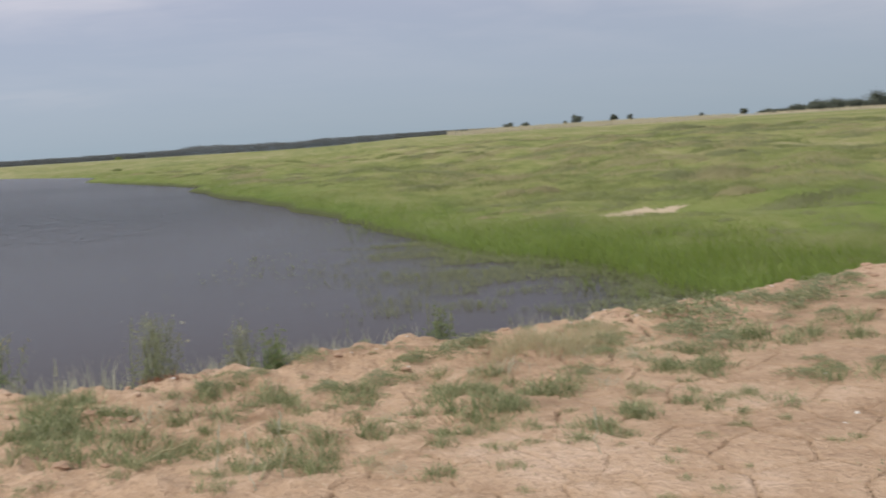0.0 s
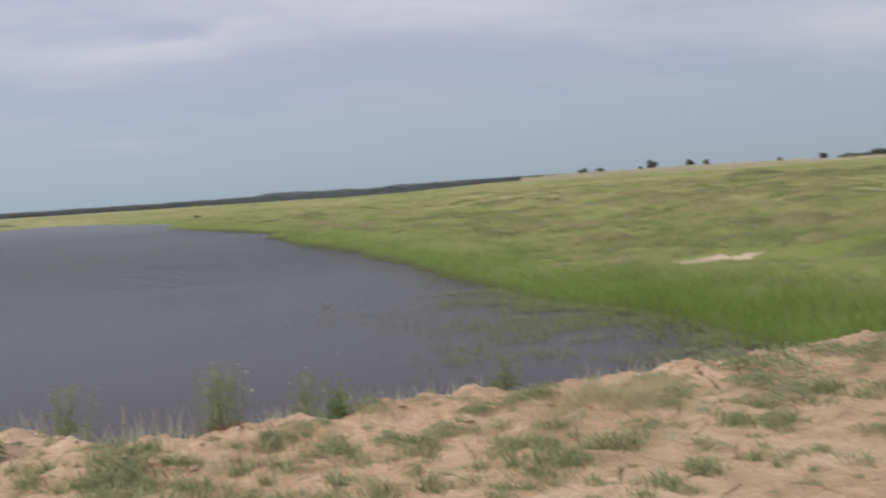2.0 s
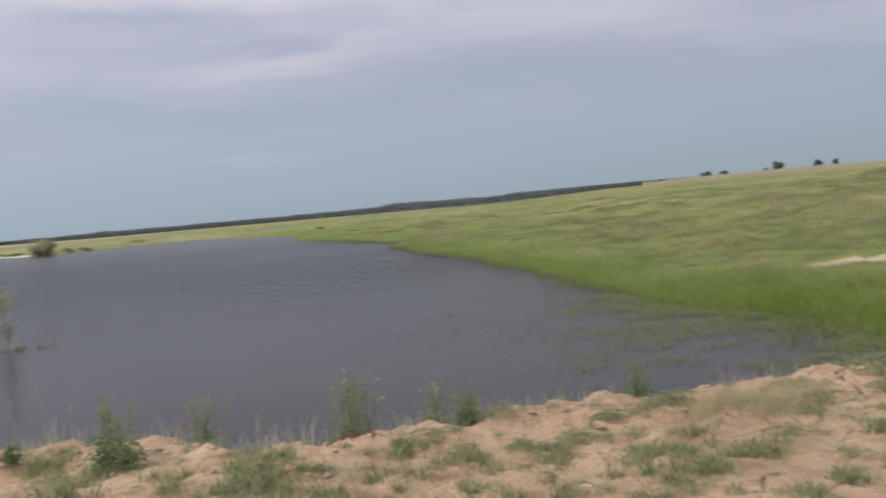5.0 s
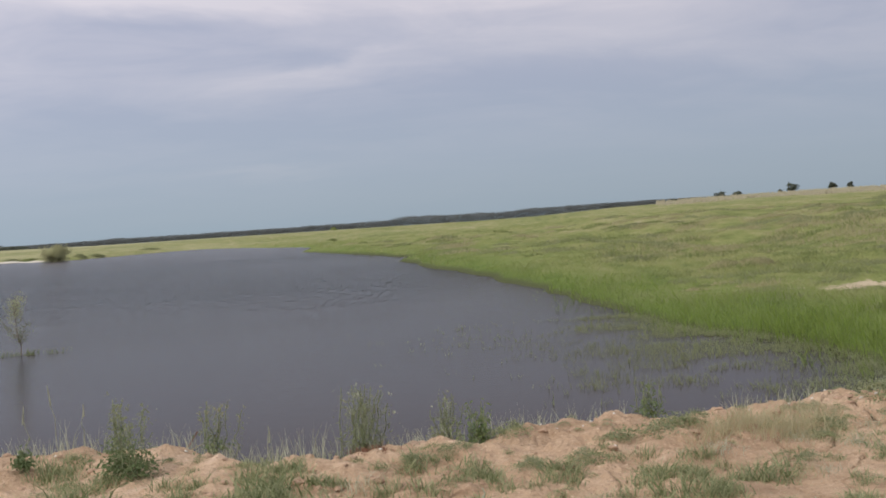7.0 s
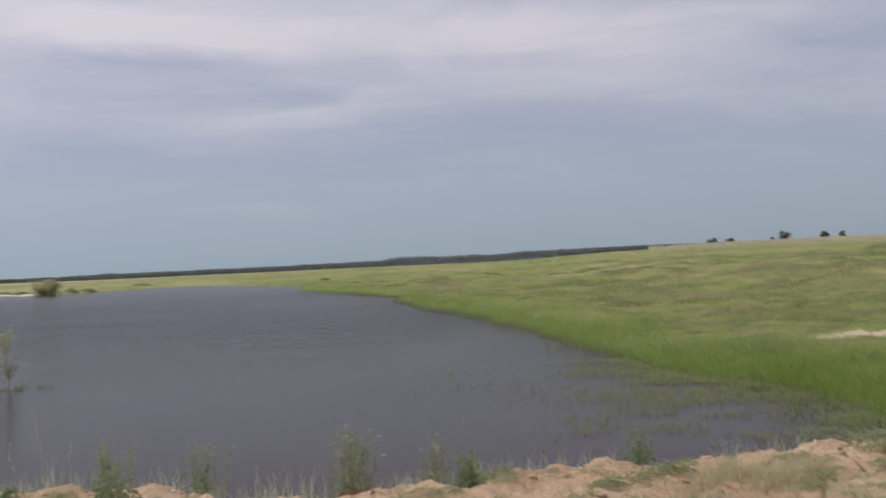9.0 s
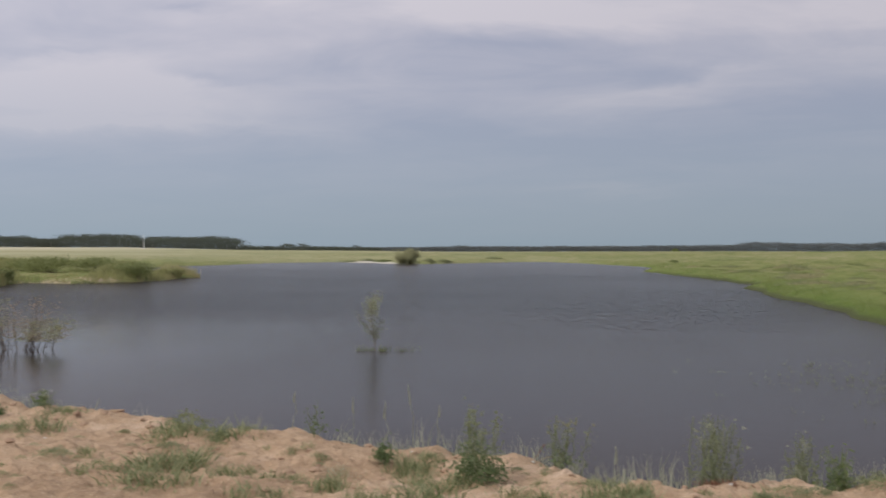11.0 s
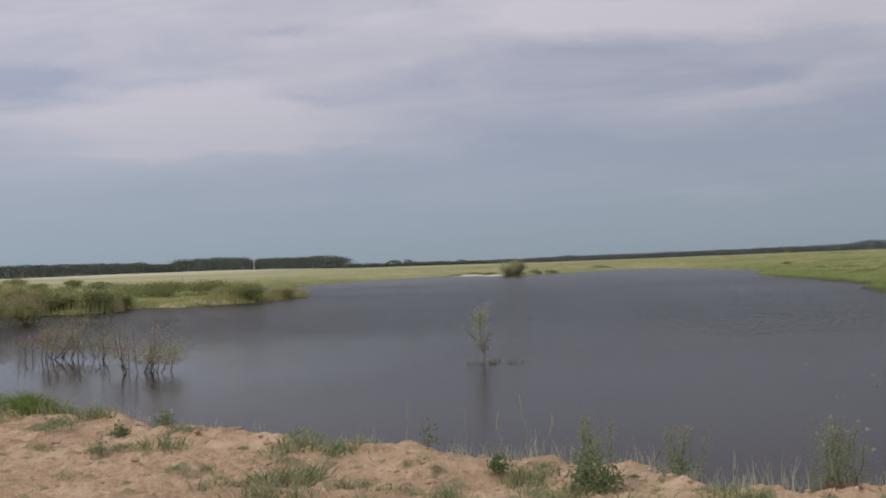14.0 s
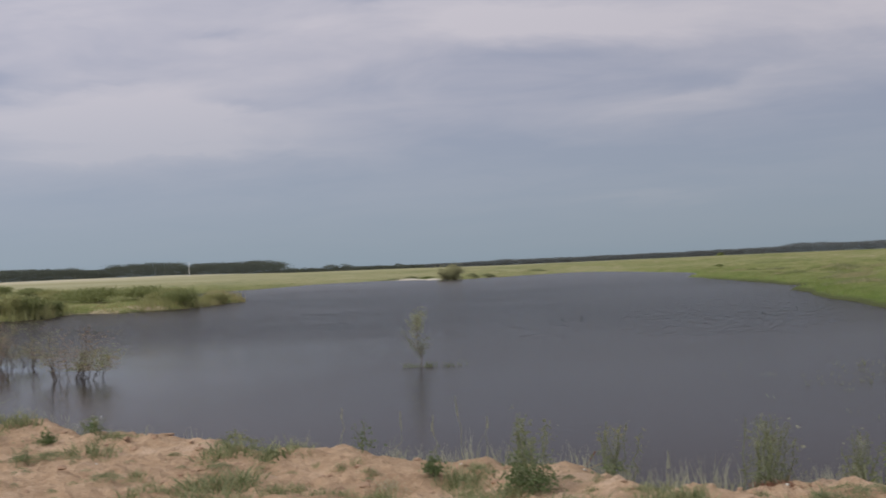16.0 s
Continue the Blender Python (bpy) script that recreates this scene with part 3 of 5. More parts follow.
def build_ground():
    az = np.radians(np.concatenate([np.arange(-180, -50, 4.0), np.arange(-50, 48, 0.22), np.arange(48, 180, 4.0), [180]]))
    rad = np.concatenate([[0.002, 0.4], 0.8 * 1.0225 ** np.arange(0, 392)])
    A, R, F = grid(az, rad)
    X, Y = R * np.sin(A), R * np.cos(A)
    d = shore_distance(X, Y)
    Z = np.maximum(natural_height(X, Y, d), np.where((np.abs(X + 1) < 15) & (Y > -8.6) & (Y < 14.5), dam_profile(X, Y) - 0.25, dam_profile(X, Y)))
    deg = np.degrees(A)
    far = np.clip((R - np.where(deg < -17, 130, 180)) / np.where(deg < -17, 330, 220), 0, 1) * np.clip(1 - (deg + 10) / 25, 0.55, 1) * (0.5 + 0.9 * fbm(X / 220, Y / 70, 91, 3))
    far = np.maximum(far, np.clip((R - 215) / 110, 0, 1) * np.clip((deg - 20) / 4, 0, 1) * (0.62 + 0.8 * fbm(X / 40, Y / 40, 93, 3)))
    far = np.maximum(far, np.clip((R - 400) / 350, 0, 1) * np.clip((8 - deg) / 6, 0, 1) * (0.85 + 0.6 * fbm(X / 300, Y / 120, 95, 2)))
    # the last mask but one paints shade along the foot of the bank
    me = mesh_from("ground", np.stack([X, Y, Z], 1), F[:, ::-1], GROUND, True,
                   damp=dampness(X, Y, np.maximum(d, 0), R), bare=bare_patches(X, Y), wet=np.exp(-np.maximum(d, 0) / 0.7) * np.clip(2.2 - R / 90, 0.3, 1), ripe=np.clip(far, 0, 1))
    return tagged(new("ground", me), "rolling green meadow with dry tips round a pond", "ground", kind="structure")


def build_water():
    X, Y, F = grid(np.linspace(-112, 14, 22), np.linspace(8.2, 250, 40))
    me = mesh_from("water", np.stack([X, Y, np.zeros(len(X))], 1), F, WATER)
    return tagged(new("water", me), "murky grey pond water with small wind ripples", "water", kind="structure")


def build_dam():
    xs = np.concatenate([np.arange(-15.8, -10, 0.06), np.arange(-10, 0.3, 0.022), np.arange(0.3, 5.6, 0.014), np.arange(5.6, 13.8, 0.05)])
    ys = np.concatenate([np.arange(-9.0, 1.8, 0.14), np.arange(1.8, 3.8, 0.06), np.arange(3.8, 6.6, 0.014), np.arange(6.6, 10.5, 0.022), np.arange(10.5, 14.2, 0.05)])
    X, Y, F = grid(xs, ys)
    c = cracks(X, Y)
    rimcut = np.clip(np.minimum.reduce([(X + 15.8) / 0.6, (13.8 - X) / 0.6, (Y + 9.0) / 0.6]), 0, 1)
    Z = dam_height(X, Y) - 0.045 * c - 0.35 * (1 - rimcut)
    me = mesh_from("earth_dam", np.stack([X, Y, Z], 1), F, SOIL, True, crack=c)
    return tagged(new("earth_dam", me), "bare reddish loam dam with drying cracks and a crumbling edge", "dam", kind="structure")


def build_sand_spit():
    """A low bar of washed sand at the far waterline."""
    P = np.array([(-80.0, 215.8), (-77.4, 216.6), (-74.0, 215.6), (-70.6, 212.0), (-67.4, 207.4), (-64.2, 202.4), (-62.6, 200.0)])
    t = np.linspace(0, len(P) - 1, 60)
    cx, cy = (np.interp(t, np.arange(len(P)), P[:, c]) for c in (0, 1))
    U, A, F = grid(np.arange(60), np.linspace(-1, 1, 13))
    u = U.astype(int)
    side = 1.8 + 0.9 * fbm(U / 7, A * 0.3, 71, 2)
    X, Y = cx[u] + A * side * 0.55, cy[u] + A * side
    Z = -0.12 + (0.28 + 0.3 * fbm(U / 9, A * 0, 73, 2)) * np.sqrt(np.clip(1 - A ** 2, 0, 1)) * np.clip(np.minimum(U, 59 - U) / 12, 0, 1) ** 0.6
    tagged(new("sand_spit", mesh_from("sand_spit", np.stack([X, Y, Z], 1), F, SAND, True)), "low spit of pale washed sand at the far shore", "sand", kind="structure")


build_ground()
build_water()
build_sand_spit()
build_dam()


# ---- grass of the meadow, the shore and the shallows ----
def build_meadow_grass():
    n = 400000
    az = np.radians(rng.uniform(-48, 46, n))
    r = 13 * (340 / 13) ** rng.uniform(0, 1, n)
    x, y = r * np.sin(az), r * np.cos(az)
    d = shore_distance(x, y)
    keep = (d > 0.35) & ((az < radians(20)) | (r < 215 + 30 * rng.uniform(0, 1, n))) & (dam_profile(x, y) < 0.3) & (bare_patches(x, y + 1.0) < 0.25) & (bare_patches(x, y) < 0.22 + 0.25 * vnoise(x, y, 3))
    x, y, r, d = x[keep], y[keep], r[keep], d[keep]
    z = natural_height(x, y, d)
    n = len(x)
    tall = 1 + 1.3 * fbm(x / 5.0, y / 5.0, 31, 3)
    h = rng.uniform(0.05, 0.16, n) * tall * np.clip(1.25 - r / 140, 0.6, 1) * np.clip(1.4 - d / 60, 0.8, 1.35)
    base = np.stack([x, y, z - 0.03], 1)
    V, F, tip = spikes(base, h, np.maximum(0.02, r * 0.0011) * rng.uniform(0.6, 1.6, n), rng.uniform(0.4, 2.0, n), 5)
    dry = rng.uniform(0, 1, n) < 0.36
    damp = dampness(x, y, d, r)
    me = mesh_from("meadow_grass", V, F, MEADOW, True, damp=np.repeat(damp, 3), tip=tip * np.repeat(dry, 3))
    e = 0.6
    sx = (natural_height(x + e, y, d) - natural_height(x - e, y, d)) / (2 * e)
    sy = (natural_height(x, y + e, d) - natural_height(x, y - e, d)) / (2 * e)
    soften(me, 0.16, 4, np.repeat(np.stack([-2.2 * sx, -2.2 * sy], 1), 3, axis=0))
    tagged(new("meadow_grass", me), "wind-combed green meadow grass with pale dry tips", "grass", kind="stuff")


def build_crest_grass():
    """Dry seed heads that catch the light along the crest of the meadow."""
    n = 16000
    az = np.radians(rng.uniform(13, 40, n))
    r = rng.uniform(225, 400, n)
    x, y = r * np.sin(az), r * np.cos(az)
    keep = (fbm(x / 30, y / 30, 97, 3) + 0.12 * np.clip((np.degrees(az) - 17) / 4, -1, 1)) > 0.06 + 0.1 * rng.uniform(0, 1, n)
    x, y = x[keep], y[keep]
    z = natural_height(x, y, shore_distance(x, y))
    V, F, _ = spikes(np.stack([x, y, z - 0.05], 1), rng.uniform(0.25, 1.15, len(x)), np.full(len(x), 0.4) * rng.uniform(0.5, 1.6, len(x)), rng.uniform(0.1, 0.6, len(x)), 14)
    tagged(new("crest_grass", soften(mesh_from("crest_grass", V, F, DRY_HEADS, True), 0.3)), "pale dry grass heads along the meadow crest", "grass", kind="stuff")


def build_shore_sedge():
    n = 60000
    x, y = rng.uniform(4.5, 24, n), 12.5 + 30 * rng.uniform(0, 1, n) ** 1.4
    d = shore_distance(x, y)
    keep = (d > -1.3) & (rng.uniform(0, 1, n) < np.clip((36 - y) / 13, 0.2, 1)) & (rng.uniform(0, 1, n) < np.clip(0.35 + 0.5 * (d + 0.9), 0.05, 1)) & (rng.uniform(0, 1, n) < np.exp(-(np.maximum(d, 0) / (4.2 + 5 * vnoise(x / 2.5, y / 2.5, 17))) ** 2)) & (dam_profile(x, y) < 0.25)
    x, y, d = x[keep], y[keep], d[keep]
    z = np.maximum(natural_height(x, y, d), -0.15)
    h = rng.uniform(0.14, 0.40, len(x)) * np.clip(1 - d / 12, 0.35, 1) * np.clip(1 + 1.1 * fbm(x / 1.4, y / 1.8, 27, 2), 0.5, 1.6)
    V, F, _ = blades(np.stack([x, y, z - 0.03], 1), h, rng.uniform(0.012, 0.028, len(x)), rng.uniform(0.2, 0.9, len(x)), 8, comb=np.pi)
    tagged(new("shore_sedge", soften(mesh_from("shore_sedge", V, F, REED_GREEN, True), 0.6)), "bright fresh green sedge along the damp shore", "grass", kind="stuff")


def build_bank_grass():
    """The ragged fringe that hangs over the water all along the shore."""
    n = 90000
    az = np.radians(rng.uniform(-48, 30, n))
    r = 20 * (225 / 20) ** rng.uniform(0, 1, n)
    x, y = r * np.sin(az), r * np.cos(az)
    d = shore_distance(x, y)
    keep = (d > 0.3) & (d < 1.2 + r * 0.006) & ((r > 34) | (x < 0)) & (bare_patches(x, y) < 0.3)
    x, y, r, d = x[keep], y[keep], r[keep], d[keep]
    z = np.maximum(natural_height(x, y, d), -0.05)
    h = rng.uniform(0.15, 0.42, len(x)) * (1 + 0.9 * fbm(x / 4, y / 4, 19, 2))
    V, F, tip = spikes(np.stack([x, y, z], 1), h, np.maximum(0.02, r * 0.0008), rng.uniform(0.1, 0.7, len(x)), 6)
    me = mesh_from("bank_grass", V, F, MEADOW, True, damp=np.repeat(0.95 * np.clip(1.35 - r / 90, 0.15, 1), 3), tip=tip * np.repeat(rng.uniform(0, 1, len(x)) < 0.2, 3))
    soften(me, 0.5)
    tagged(new("bank_grass", me), "ragged green grass fringe along the waterline", "grass", kind="stuff")


def build_water_grass():
    n = 52000
    x, y = rng.uniform(-2, 8.6, n), 11.0 + 20 * rng.uniform(0, 1, n)
    d = shore_distance(x, y)
    patchy = np.clip(0.5 + 2.4 * fbm(x / 1.6, y / 1.1, 53, 3), 0.75 * np.exp(d / 0.7), 1)
    keep = (d < 0.1) & (rng.uniform(0, 1, n) < np.exp(d / np.where((x > 3) & (y < 24), 2.3, 1.35)) * patchy) & (dam_profile(x, y) < -0.1)
    x, y = np.repeat(x[keep], 5), np.repeat(y[keep], 5)
    x, y = x + rng.normal(0, 0.06, len(x)), y + rng.normal(0, 0.06, len(x))
    V, F, _ = blades(np.stack([x, y, np.full(len(x), -0.08)], 1), rng.uniform(0.09, 0.22, len(x)), rng.uniform(0.007, 0.013, len(x)), rng.uniform(0.1, 0.7, len(x)), 9, comb=np.pi)
    tagged(new("water_grass", soften(mesh_from("water_grass", V, F, WATER_GRASS, True), 0.6)), "sparse dull green grass standing in shallow water", "grass", kind="stuff")


def build_tussocks():
    """Hummocks of taller grass that roughen the slope."""
    for name, mat, count, label, seed in (("dark_tussocks", TUSSOCK_DARK, 200, "dark green grass hummocks over the meadow slope", 61), ("dry_tussocks", TUSSOCK_DRY, 420, "dry straw-coloured grass hummocks over the meadow slope", 63),
                                          ("grey_tussocks", TUSSOCK_GREY, 420, "grey-green herb hummocks over the meadow slope", 65)):
        r0 = np.random.default_rng(seed)
        az = np.radians(r0.uniform(-7, 46, count * 3))
        r = 20 * (150 / 20) ** r0.uniform(0, 1, count * 3)
        x, y = r * np.sin(az), r * np.cos(az)
        d = shore_distance(x, y)
        keep = np.flatnonzero((d > 2.5 + 3 * r0.uniform(0, 1, len(x))) & (dam_profile(x, y) < 0.2) & (fbm(x / 8, y / 12, seed, 2) > -0.12) & (bare_patches(x, y) < 0.2))[:count]
        size = r0.uniform(0.25, 0.95, len(keep)) * np.clip(r[keep] / 45, 0.7, 1.6)
        per = 150
        cx, cy, rr, sz = (np.repeat(q, per) for q in (x[keep], y[keep], r[keep], size))
        ox, oy = r0.normal(0, 1, len(cx)), r0.normal(0, 1, len(cx))
        bx, by = cx + ox * sz * 0.85, cy + oy * sz * 0.62
        z = natural_height(bx, by, shore_distance(bx, by))
        h = (0.09 + 0.27 * sz) * np.exp(-(ox ** 2 + oy ** 2) / 3.5) * r0.uniform(0.55, 1.1, len(cx))
        V, F, _ = spikes(np.stack([bx, by, z - 0.03], 1), h, np.maximum(0.014, rr * 0.0009) * r0.uniform(0.6, 1.4, len(cx)), r0.uniform(0.1, 0.8, len(cx)), seed)
        me = soften(mesh_from(name, V, F, mat, True), 0.3, seed, np.repeat(np.stack([0.32 * ox, 0.32 * oy], 1), 3, axis=0))
        tagged(new(name, me), label, "grass", kind="stuff")


build_meadow_grass()
build_tussocks()
build_crest_grass()
build_shore_sedge()
build_bank_grass()
build_water_grass()


# ---- bushes and trees ----
def limb(start, end, r0, r1, sag=0.1, seed=0, steps=5, wobble=0.05):
    r = np.random.default_rng(seed)
    t = np.linspace(0, 1, steps)[:, None]
    s, e = np.asarray(start, float), np.asarray(end, float)
    length = np.linalg.norm(e - s)
    wob = r.normal(0, wobble * length, (steps, 3)) * np.sin(np.pi * t)
    P = s + (e - s) * t + wob
    P[:, 2] += (sag * length * np.sin(np.pi * t[:, 0]))
    return tube(P, np.linspace(r0, r1, steps), 5)


def clumped(n, clumps, size, r, spread=0.24, flat=0.8):
    """Points gathered in uneven clumps inside a unit crown."""
    u = r.normal(size=(clumps, 3))
    u /= np.linalg.norm(u, axis=1, keepdims=True)
    c = u * (r.uniform(0.25, 1.0, clumps) ** 0.5)[:, None] * 0.78
    k = r.integers(0, clumps, n)
    p = c[k] + r.normal(0, spread, (n, 3)) * r.uniform(0.6, 1.3, clumps)[k][:, None]
    p[:, 2] = p[:, 2] * flat
    return p * np.asarray(size), c * np.asarray(size)


def bush(name, x, y, width, height, mat, label, seed, leaf=0.16, count=900, clumps=16, group="", base=None, rounded=True):
    r = np.random.default_rng(seed)
    z = gz(x, y) if base is None else base
    root = tagged(new(name), label, "bush", group)
    root.location = (x, y, z)
    p, c = clumped(count, clumps, (width / 2, width / 2 * 0.8, height / 2), r)
    p[:, 2] = np.maximum(p[:, 2] + height * 0.48, 0.05)
    stems = [limb((r.normal(0, 0.06 * width), r.normal(0, 0.05 * width), -0.1), (q[0] * 0.8, q[1] * 0.8, q[2] + height * 0.45), 0.012 * height + 0.006, 0.005, 0.05, seed + i)
             for i, q in enumerate(c[:9])]
    part("stems", *join(stems), BARK, root)
    foliage = part("foliage", *leaves(p, leaf, seed, 0.5, 0.0, rounded), mat, root, "", rounded)
    if rounded:
        round_shading(foliage.data, (0, 0, height * 0.3))
    return root


def tree(x, y, height, width, mat, label, seed, leaf=0.5, count=420, trunk=0.3, group="", name="tree", base=None):
    r = np.random.default_rng(seed)
    root = tagged(new(name), label, "tree", group)
    root.location = (x, y, gz(x, y) if base is None else base)
    low = trunk * height
    p, c = clumped(count, 14, (width / 2, width / 2, (height - low) / 2), r, 0.22, 0.95)
    p[:, 2] += (height + low) / 2
    bits = [limb((0, 0, -0.3), (r.normal(0, 0.05 * width), r.normal(0, 0.05 * width), height * 0.8), 0.035 * height, 0.01 * height, 0.0, seed, 7)]
    for i, q in enumerate(c[:7]):
        bits.append(limb((0, 0, max(low, 0) + 0.05 * i * height), (q[0], q[1], q[2] + (height + low) / 2), 0.014 * height, 0.004 * height, 0.08, seed + i))
    part("trunk", *join(bits), BARK, root)
    crown = part("crown", *leaves(p, leaf, seed, 0.7, 0.0, True), mat, root, "", True)
    round_shading(crown.data, (0, 0, (height + low) * 0.45))
    return root


def polar(az, d):
    return d * math.sin(radians(az)), d * math.cos(radians(az))


# lone trees and the grove along the crest of the meadow: bearing, distance, height, width
for i, (a, d, h, wd) in enumerate([(16.15, 430, 2.6, 4.2), (17.0, 430, 2.1, 3.6), (19.0, 425, 2.0, 1.5), (19.55, 420, 4.0, 4.6), (21.4, 425, 3.3, 2.9), (22.25, 430, 2.9, 2.5),
                                   (25.7, 430, 2.0, 1.9), (27.7, 425, 2.9, 3.2), (13.9, 450, 1.3, 2.6)]):
    tree(*polar(a, d), h, wd, FAR_LEAF, "small dark tree alone on the meadow crest", 100 + i, 0.5, 800, 0.18 if h > 2.7 else -0.05, "crest trees")
for i in range(30):
    a = 28.9 + 0.33 * i + 0.2 * math.sin(i * 2.3)
    top = float(np.interp(a, [29.4, 30.4, 31.1, 33.0, 33.5, 35.9, 36.2, 39], [2.2, 3.2, 4.6, 4.2, 6.0, 5.7, 4.0, 3.4]))
    tree(*polar(a, 415 + 14 * math.sin(i * 1.7)), top * (0.94 + 0.08 * math.sin(i * 5.1)), 7.5, FAR_LEAF, "dark leafy tree in a grove on the crest", 140 + i, 0.55, 1500, -0.25, "grove trees")

# willow scrub of the headland and the far shore: x, y, width, height, olive or not
HEAD = [(-132.8, 166.9, 3.8, 1.7, 0), (-135.0, 159.9, 4.2, 1.1, 0), (-158.3, 181.0, 5.5, 2.4, 0), (-63.5, 93.2, 6.0, 1.7, 0), (-61.5, 97.0, 6.5, 1.5, 0), (-66.5, 95.0, 5.0, 1.4, 0), (-58.5, 98.0, 4.5, 1.2, 1), (-82.0, 129.0, 5.0, 1.1, 1), (-53.2, 91.2, 3.9, 1.6, 0),
        (-54.2, 99.7, 2.3, 0.9, 1), (-83.3, 113.9, 5.0, 1.0, 1), (-132.1, 173.2, 3.3, 1.3, 0), (-57.5, 94.0, 2.8, 0.9, 1), (-70.1, 80.7, 3.0, 1.7, 1), (-61.6, 75.0, 2.9, 1.6, 1), (-58.2, 76.0, 2.6, 1.9, 0), (-59.8, 81.0, 2.2, 1.4, 0)]
HEAD += [(-58.6, 75.2, 1.6, 1.7, 1), (-62.8, 74.8, 2.2, 1.9, 0), (-66.5, 76.0, 2.6, 2.1, 1), (-69.5, 77.0, 2.4, 1.8, 0), (-72.0, 79.0, 3.0, 2.1, 1), (-64.0, 80.0, 2.6, 1.7, 1), (-67.5, 84.0, 3.0, 1.7, 0), (-61.5, 79.0, 2.2, 1.7, 1), (-71.0, 88.0, 3.0, 1.6, 1), (-77.0, 92.0, 4.0, 1.9, 0),
         (-60.5, 76.0, 1.9, 1.4, 1), (-64.6, 76.8, 2.0, 1.4, 1), (-68.0, 78.0, 2.4, 1.6, 1), (-74.0, 84.0, 4.0, 2.0, 1), (-90.0, 118.0, 5.0, 1.0, 0), (-76.0, 104.0, 4.6, 1.1, 1), (-152.0, 166.0, 9.0, 1.7, 0)]
for i, (x, y, wd, h, olive) in enumerate(HEAD):
    bush("willow_bush", x, y, wd, h, BUSH_OLIVE if olive else BUSH, "olive willow bush on the reedy headland" if olive else "dark green willow bush on the headland", 200 + i, 0.2, 2400, 34, "headland bushes", None, False)
bush("willow_bush", *polar(-16.8, 203), 5.0, 4.4, FAR_BUSH, "round olive willow bush standing at the far shore", 230, 0.32, 2600, 34)
def mound(name, x, y, wd, h, mat, label, category, group, seed):
    """A low soft clump of grass and herbs."""
    r0 = np.random.default_rng(seed)
    root = tagged(new(name), label, category, group)
    root.location = (x, y, gz(x, y))
    o = r0.normal(0, 1, (900, 2))
    bx, by = o[:, 0] * wd * 0.26, o[:, 1] * wd * 0.2
    z = natural_height(x + bx, y + by, shore_distance(x + bx, y + by))
    V, F, _ = spikes(np.stack([x + bx, y + by, z - 0.03], 1), h * np.exp(-(o ** 2).sum(1) / 4) * r0.uniform(0.5, 1.1, 900), np.full(900, 0.012 + 0.0008 * y) * r0.uniform(0.6, 1.4, 900), r0.uniform(0.1, 0.7, 900), seed)
    foliage = part("foliage", V - [x, y, root.location.z], F, mat, root, "", True)
    soften(foliage.data, 0.3, seed, np.repeat(0.5 * o, 3, axis=0))


for i, (a, d, wd, h) in enumerate([(-15.7, 212, 2.2, 0.7), (-14.9, 216, 2.6, 0.45), (-22.1, 224, 2.4, 1.1), (-3.4, 200, 1.5, 0.5), (-3.3, 395, 2.4, 1.2), (-18.2, 226, 4.0, 0.9), (-19.0, 230, 4.0, 1.0), (-19.8, 233, 3.5, 0.9),
                                   (-12.4, 236, 3.4, 0.5)]):
    mound("shore_clump", *polar(a, d), wd, h, TUSSOCK_DARK if d in (226, 200, 395) else TUSSOCK_GREY, "low herb clump at the far shore", "herb", "far clumps", 240 + i)
for i, (x, y, wd, h) in enumerate([(21.0, 42.0, 3.2, 0.55), (19.6, 43.0, 2.2, 0.4), (16.7, 28.8, 2.6, 0.36), (12.7, 43.7, 1.6, 0.35), (64.5, 141.5, 8.0, 1.0), (53.6, 103.4, 5.0, 0.8), (16.4, 31.6, 1.6, 0.35), (17.8, 34.0, 1.8, 0.4),
                                   (10.7, 52.6, 2.4, 0.4), (13.7, 43.0, 1.6, 0.35), (28.0, 55.0, 2.8, 0.45), (33.0, 70.0, 3.4, 0.5)]):
    mound("low_scrub", x, y, wd, h, TUSSOCK_GREY if i % 3 else TUSSOCK_DRY, "low grey-green scrub on the meadow slope" if i % 3 else "low dry brownish scrub on the meadow slope", "scrub", "slope scrub", 260 + i)


def bent(start, end, bow, seed, steps=7, wobble=0.02):
    """Points of a stem that leans out and then turns up."""
    r = np.random.default_rng(seed)
    t = np.linspace(0, 1, steps)[:, None]
    p, q = np.asarray(start, float), np.asarray(end, float)
    P = p + (q - p) * t + r.normal(0, wobble, (steps, 3)) * np.sin(np.pi * t)
    P[:, :2] += (q - p)[:2] * bow * np.sin(np.pi * t)
    return P


